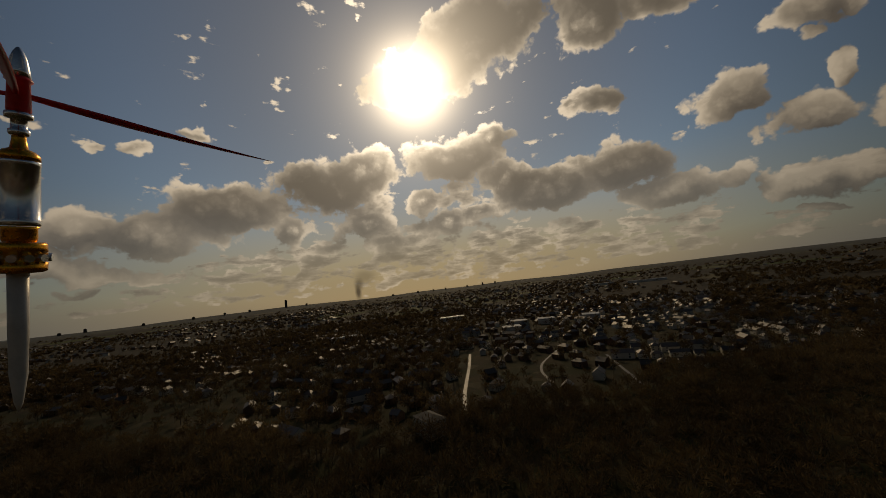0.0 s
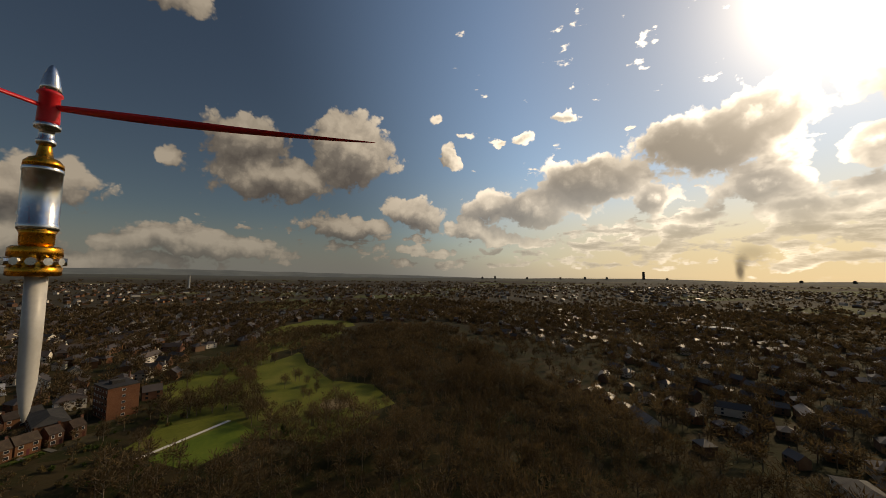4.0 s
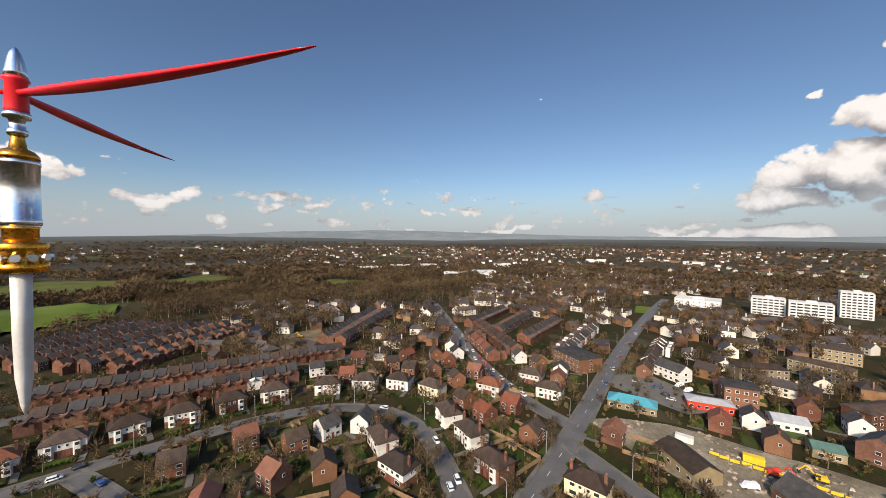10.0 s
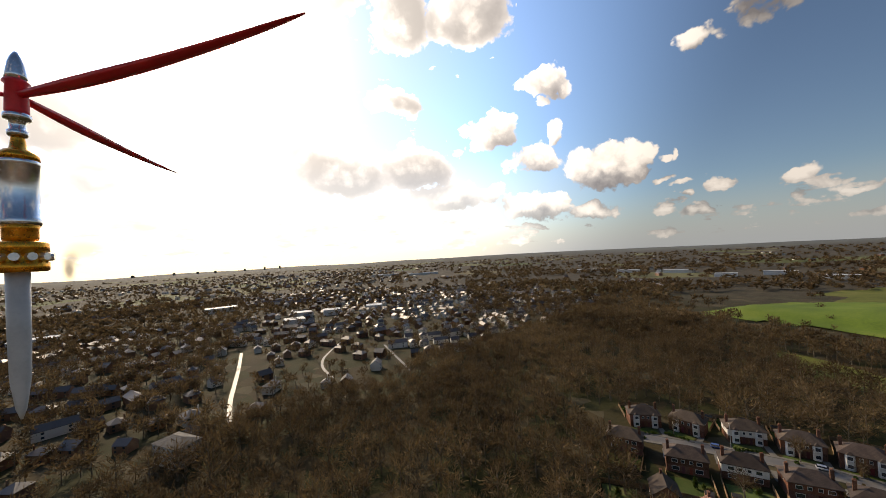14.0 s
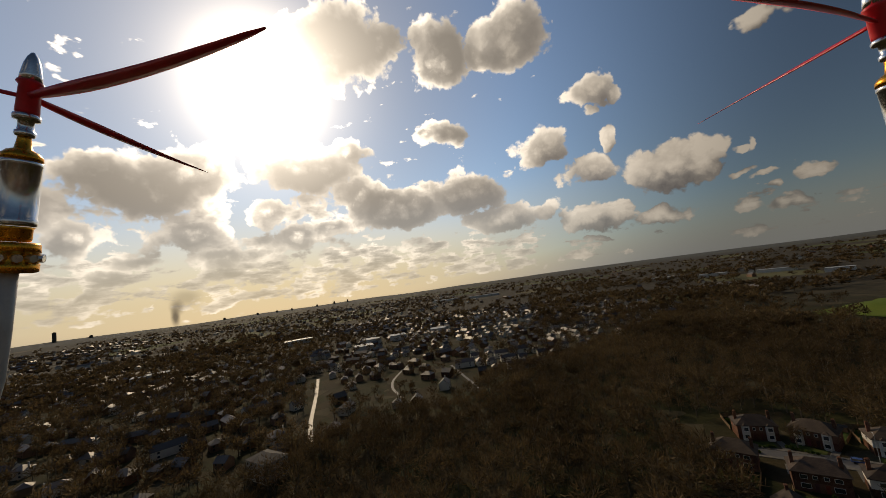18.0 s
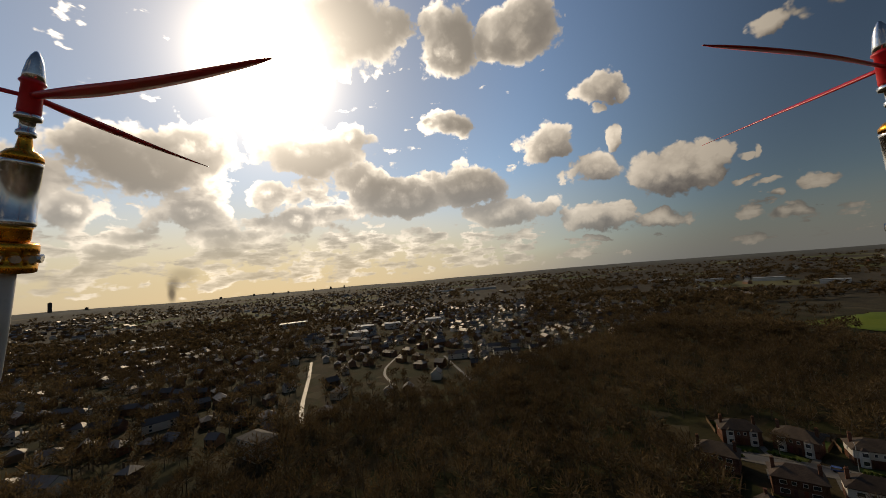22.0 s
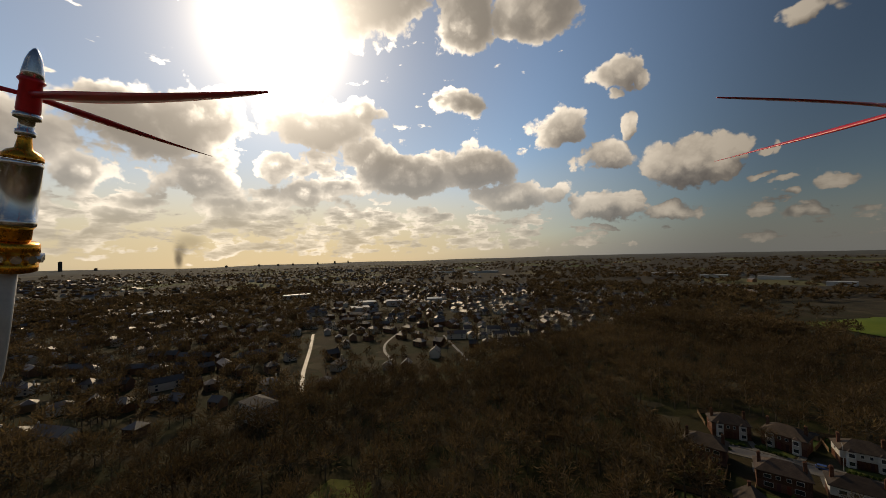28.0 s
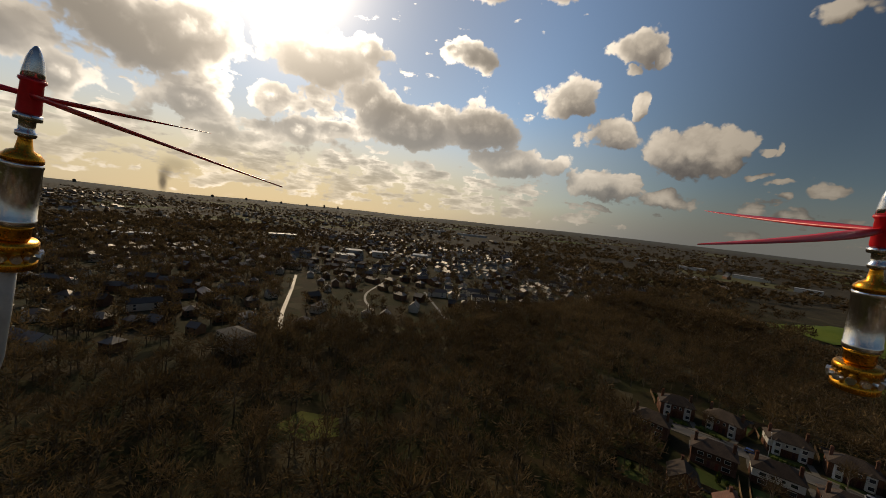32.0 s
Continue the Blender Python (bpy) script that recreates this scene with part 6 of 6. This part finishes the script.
def far_block(name, label, category, az, d, w, dep, h, mat, rot=0.0, roof=None):
    x, y = d * math.sin(radians(az)), d * math.cos(radians(az))
    b = thing(name, label, category, "", x, y, rot)
    b.location.z = land_height(x, y)
    part("wall", box(-w / 2, w / 2, -dep / 2, dep / 2, -4, h), mat, b)
    part("roof", box(-w / 2 - 0.4, w / 2 + 0.4, -dep / 2 - 0.4, dep / 2 + 0.4, h, h + 1.2), roof or mat, b)
    if category == "tower":
        part("plant_room", box(-w / 4, w / 4, -dep / 4, dep / 4, h + 1.2, h + 5), mat, b)


for az, d, w in ((118, 860, 60), (122.5, 900, 50), (127, 930, 40), (133.5, 720, 95), (136, 760, 50), (139, 980, 45), (153, 1250, 60), (165, 1300, 50), (203, 1900, 80)):
    far_block("industrial_shed", "long white industrial shed among trees", "shed", az, d, w, 34, 8, CONCRETE, random.uniform(-15, 15) - az)
for az, d, w in ((31, 1280, 90), (36, 1200, 60), (42, 1150, 70), (47, 1010, 40), (52, 1060, 55), (57, 960, 45), (-1, 1600, 120), (5, 1550, 130), (-9.5, 569, 24), (-14.8, 506, 24), (-13.6, 569, 24), (-3, 580, 24), (-24, 760, 50), (-41, 640, 40)):
    far_block("industrial_shed", "pale flat-roofed shed in the far valley", "shed", az, d, w, 22, 7, CONCRETE, -az + random.uniform(-10, 10), GREY_SHEET)
for az, h in ((-48.8, 175), (-56.5, 70), (-53.5, 62), (-46, 58), (-60, 66), (-33, 55), (-29, 60), (-24.5, 58), (-21, 64), (-18.5, 80), (-16.5, 78), (-26.5, 52), (-65, 60), (-70, 85), (-72, 55)):
    far_block("skyline_tower", "distant grey city tower on the skyline", "tower", az, 4300, 12 + (h % 7) if h < 100 else 18, 18, h * 0.34 if h < 100 else 78, SLATE)


def mast(az, d, h):
    x, y = d * math.sin(radians(az)), d * math.cos(radians(az))
    m = thing("chimney_stack", "slender white chimney stack far off", "chimney", "", x, y)
    m.location.z = land_height(x, y)
    v, f = limb((0, 0, -3), (0, 0, h), 4.5, 3.0, 12)
    shared("shaft", tri_mesh("shaft", v, f, [CONCRETE]), m)
    v, f = limb((0, 0, h), (0, 0, h + 3), 3.4, 3.4, 12)
    shared("cap", tri_mesh("cap", v, f, [GREY_SHEET]), m)


mast(215.3, 1500, 62)
mast(246, 1900, 55)

# ---- the hovering aircraft's rotors, seen beside the lens ----


def shiny(name, colour, rough, metal=1.0, bump=0.0):
    m = material(name, [tuple(0.8 * c for c in colour), colour], rough, 60.0, 400.0, bump, metal, spec=0.5)
    return m


SILVER = shiny("polished_aluminium", (0.80, 0.81, 0.83), 0.22)
GOLD = shiny("gold_anodised", (0.85, 0.36, 0.04), 0.28)
RED_PLASTIC = shiny("red_nylon", (0.80, 0.02, 0.03), 0.35, 0.0)
LEG_WHITE = shiny("white_plastic", (0.60, 0.58, 0.54), 0.4, 0.0)
SCREW = shiny("steel_screw", (0.75, 0.74, 0.72), 0.3)


def turned_part(name, profile, mat, parent, label=""):
    """A lathe part. profile: rows of height and radius, in lens units."""
    bm = bmesh.new()
    rings = []
    for z, r in profile:
        rings.append([bm.verts.new((r * RK * math.cos(a), r * RK * math.sin(a), z * PIX)) for a in [2 * math.pi * i / 32 for i in range(32)]])
    for a, b in zip(rings, rings[1:]):
        for i in range(32):
            j = (i + 1) % 32
            bm.faces.new((a[i], a[j], b[j], b[i]))
    bm.faces.new(list(reversed(rings[0])))
    bm.faces.new(rings[-1])
    return part(name, bm, mat, parent, label, smooth=True)


RK = PIX * 0.52


def blade(parent, turn_by, length, height):
    """A slim sabre-shaped blade with a twisted root."""
    k = PIX
    bm = bmesh.new()
    rows, n = [], 20
    for i in range(n + 1):
        f = i / n
        w = (8 + 13 * math.sin(min(1.0, f * 2.6) * math.pi * 0.5)) * (1 - f ** 2.2) ** 0.6 * k + 3 * k
        tw = radians(34 * (1 - f) ** 1.4 + 9)
        c = Vector((f * length, (12 * math.sin(f * 2.8) - 3) * k, height * k + 8 * k * f * f))
        side = Vector((0, math.cos(tw), -math.sin(tw)))
        up = Vector((0, math.sin(tw), math.cos(tw))) * 3.0 * k * (1.25 - f)
        rows.append([bm.verts.new(c + side * w * 0.5 * s + up * u) for s, u in ((-1, 0), (-0.3, 1), (0.4, 0.8), (1, 0), (0.3, -0.8), (-0.4, -0.8))])
    for a, b in zip(rows, rows[1:]):
        for i in range(6):
            bm.faces.new((a[i], a[(i + 1) % 6], b[(i + 1) % 6], b[i]))
    bm.faces.new(list(reversed(rows[0]))), bm.faces.new(rows[-1])
    bmesh.ops.transform(bm, matrix=Matrix.Rotation(radians(turn_by), 4, "Z"), verts=bm.verts)
    bmesh.ops.recalc_face_normals(bm, faces=bm.faces)
    return part("propeller_blade", bm, RED_PLASTIC, parent, smooth=True)


def rotor(name, basis, spin, length, leg):
    k = PIX
    r = new(name)
    r.empty_display_size = 0.02
    r.matrix_basis = basis
    turned_part("motor_can", [(-70, 49), (-66, 52), (-58, 52), (-57, 50), (36, 50), (37, 52), (43, 52), (46, 49)], SILVER, r, "brushed silver motor can")
    turned_part("motor_bell", [(46.5, 51), (54, 50), (62, 38), (66, 22), (84, 17), (88, 17)], GOLD, r, "gold anodised motor bell")
    turned_part("motor_base", [(-98, 40), (-92, 43), (-76, 43), (-71, 48)], GOLD, r, "gold anodised motor base")
    turned_part("collar", [(88.5, 22), (92, 26), (98, 26), (100, 20), (116, 20), (118, 33), (124, 35), (128, 33), (129, 24)], SILVER, r, "silver propeller collar")
    turned_part("hub", [(129.5, 28), (133, 30), (180, 27), (184, 34), (188, 32)], RED_PLASTIC, r, "red plastic propeller hub")
    turned_part("spinner", [(188.5, 29), (200, 27), (220, 21), (232, 14), (240, 6), (242, 1)], SILVER, r, "pointed silver spinner")
    for i in range(3):
        blade(r, spin + 120 * i, length, 160)
    turned_part("arm_clamp", [(-152, 60), (-150, 66), (-136, 67), (-135, 62), (-118, 62), (-117, 67), (-103, 66), (-99, 60)], GOLD, r, "orange anodised arm clamp")
    for i in range(12):
        a = Matrix.Rotation(2 * math.pi * i / 12, 4, "Z")
        bm = bmesh.new()
        bmesh.ops.create_cone(bm, cap_ends=True, segments=8, radius1=8 * k, radius2=7 * k, depth=12 * k, matrix=a @ Matrix.Translation((66 * RK, 0, -126 * k)) @ Matrix.Rotation(radians(90), 4, "Y"))
        part("screw", bm, SCREW, r)
    if leg:
        bm = bmesh.new()
        rings = []
        for z, w in ((-152, 27), (-260, 26), (-340, 23), (-390, 12), (-408, 3)):
            rings.append([bm.verts.new(((math.cos(q) * w * 0.62 - 6) * k, math.sin(q) * w * 0.5 * k, z * k)) for q in [math.pi * i / 8 for i in range(16)]])
        for a, b in zip(rings, rings[1:]):
            for i in range(16):
                bm.faces.new((a[i], b[i], b[(i + 1) % 16], a[(i + 1) % 16]))
        bm.faces.new(rings[0]), bm.faces.new(list(reversed(rings[-1])))
        bmesh.ops.recalc_face_normals(bm, faces=bm.faces)
        part("landing_leg", bm, LEG_WHITE, r, "white plastic landing leg", smooth=True)
    return r


def hung(at, tilt):
    return REST @ Matrix.Translation(at) @ pose(0, 0, 0, -90) @ pose(0, 0, 0, 0, tilt)


LEFT_LABEL = "red propeller on a silver and gold motor with white leg"
tagged(rotor("rotor_arm", hung(LEFT_C, 9), -23, 0.235, True), LEFT_LABEL, "drone rotor", "drone rotors")
tagged(rotor("rotor_arm", hung(RIGHT_C, -9), 203, 0.215, False), "red propeller on a silver and gold motor with orange clamp", "drone rotor", "drone rotors")
tagged(rotor("rotor_arm", Matrix.Translation(ROUND_W), 96.0, 0.240, True), LEFT_LABEL, "drone rotor", "drone rotors")

# ---- the far hills on the skyline ----


def far_hills():
    m = bpy.data.materials.new("distant_hill")
    m.use_nodes = True
    n = Nodes(m.node_tree)
    b = m.node_tree.nodes["Principled BSDF"]
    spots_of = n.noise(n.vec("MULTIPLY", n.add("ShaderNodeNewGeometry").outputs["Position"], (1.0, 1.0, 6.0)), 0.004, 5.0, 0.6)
    # blue-grey haze of the distance, painted on as a faint glow
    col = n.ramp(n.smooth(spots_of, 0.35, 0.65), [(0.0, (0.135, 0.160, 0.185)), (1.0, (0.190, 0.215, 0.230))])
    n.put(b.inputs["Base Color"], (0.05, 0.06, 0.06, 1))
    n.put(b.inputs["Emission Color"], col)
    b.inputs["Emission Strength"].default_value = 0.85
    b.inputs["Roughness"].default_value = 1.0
    v, f = [], []
    for i in range(441):
        az = 70 + 0.5 * i
        fade = min(1.0, (az - 70) / 35, (290 - az) / 30)
        e = 0.42 + 0.65 * math.exp(-((az - 124) / 20) ** 2) + 0.25 * noise.noise((az * 0.06, 0.3, 0)) + 0.10 * noise.noise((az * 0.3, 4.0, 0))
        e = -0.6 + (e + 0.6) * max(0.0, fade)
        x, y = math.sin(radians(az)), math.cos(radians(az))
        v += [(4640 * x, 4640 * y, 20), (4700 * x, 4700 * y, HEIGHT + 4700 * math.tan(radians(e)) * 0.75), (4790 * x, 4790 * y, HEIGHT + 4790 * math.tan(radians(e)))]
        if i:
            a = 3 * (i - 1)
            f += [(a, a + 3, a + 4, a + 1), (a + 1, a + 4, a + 5, a + 2)]
    tagged(new("backdrop_hills", mesh_of("backdrop_hills", v, f, [m], smooth=True)), "low moorland hills on the skyline, blue-grey with painted glowing haze", "hills", kind="structure")


far_hills()
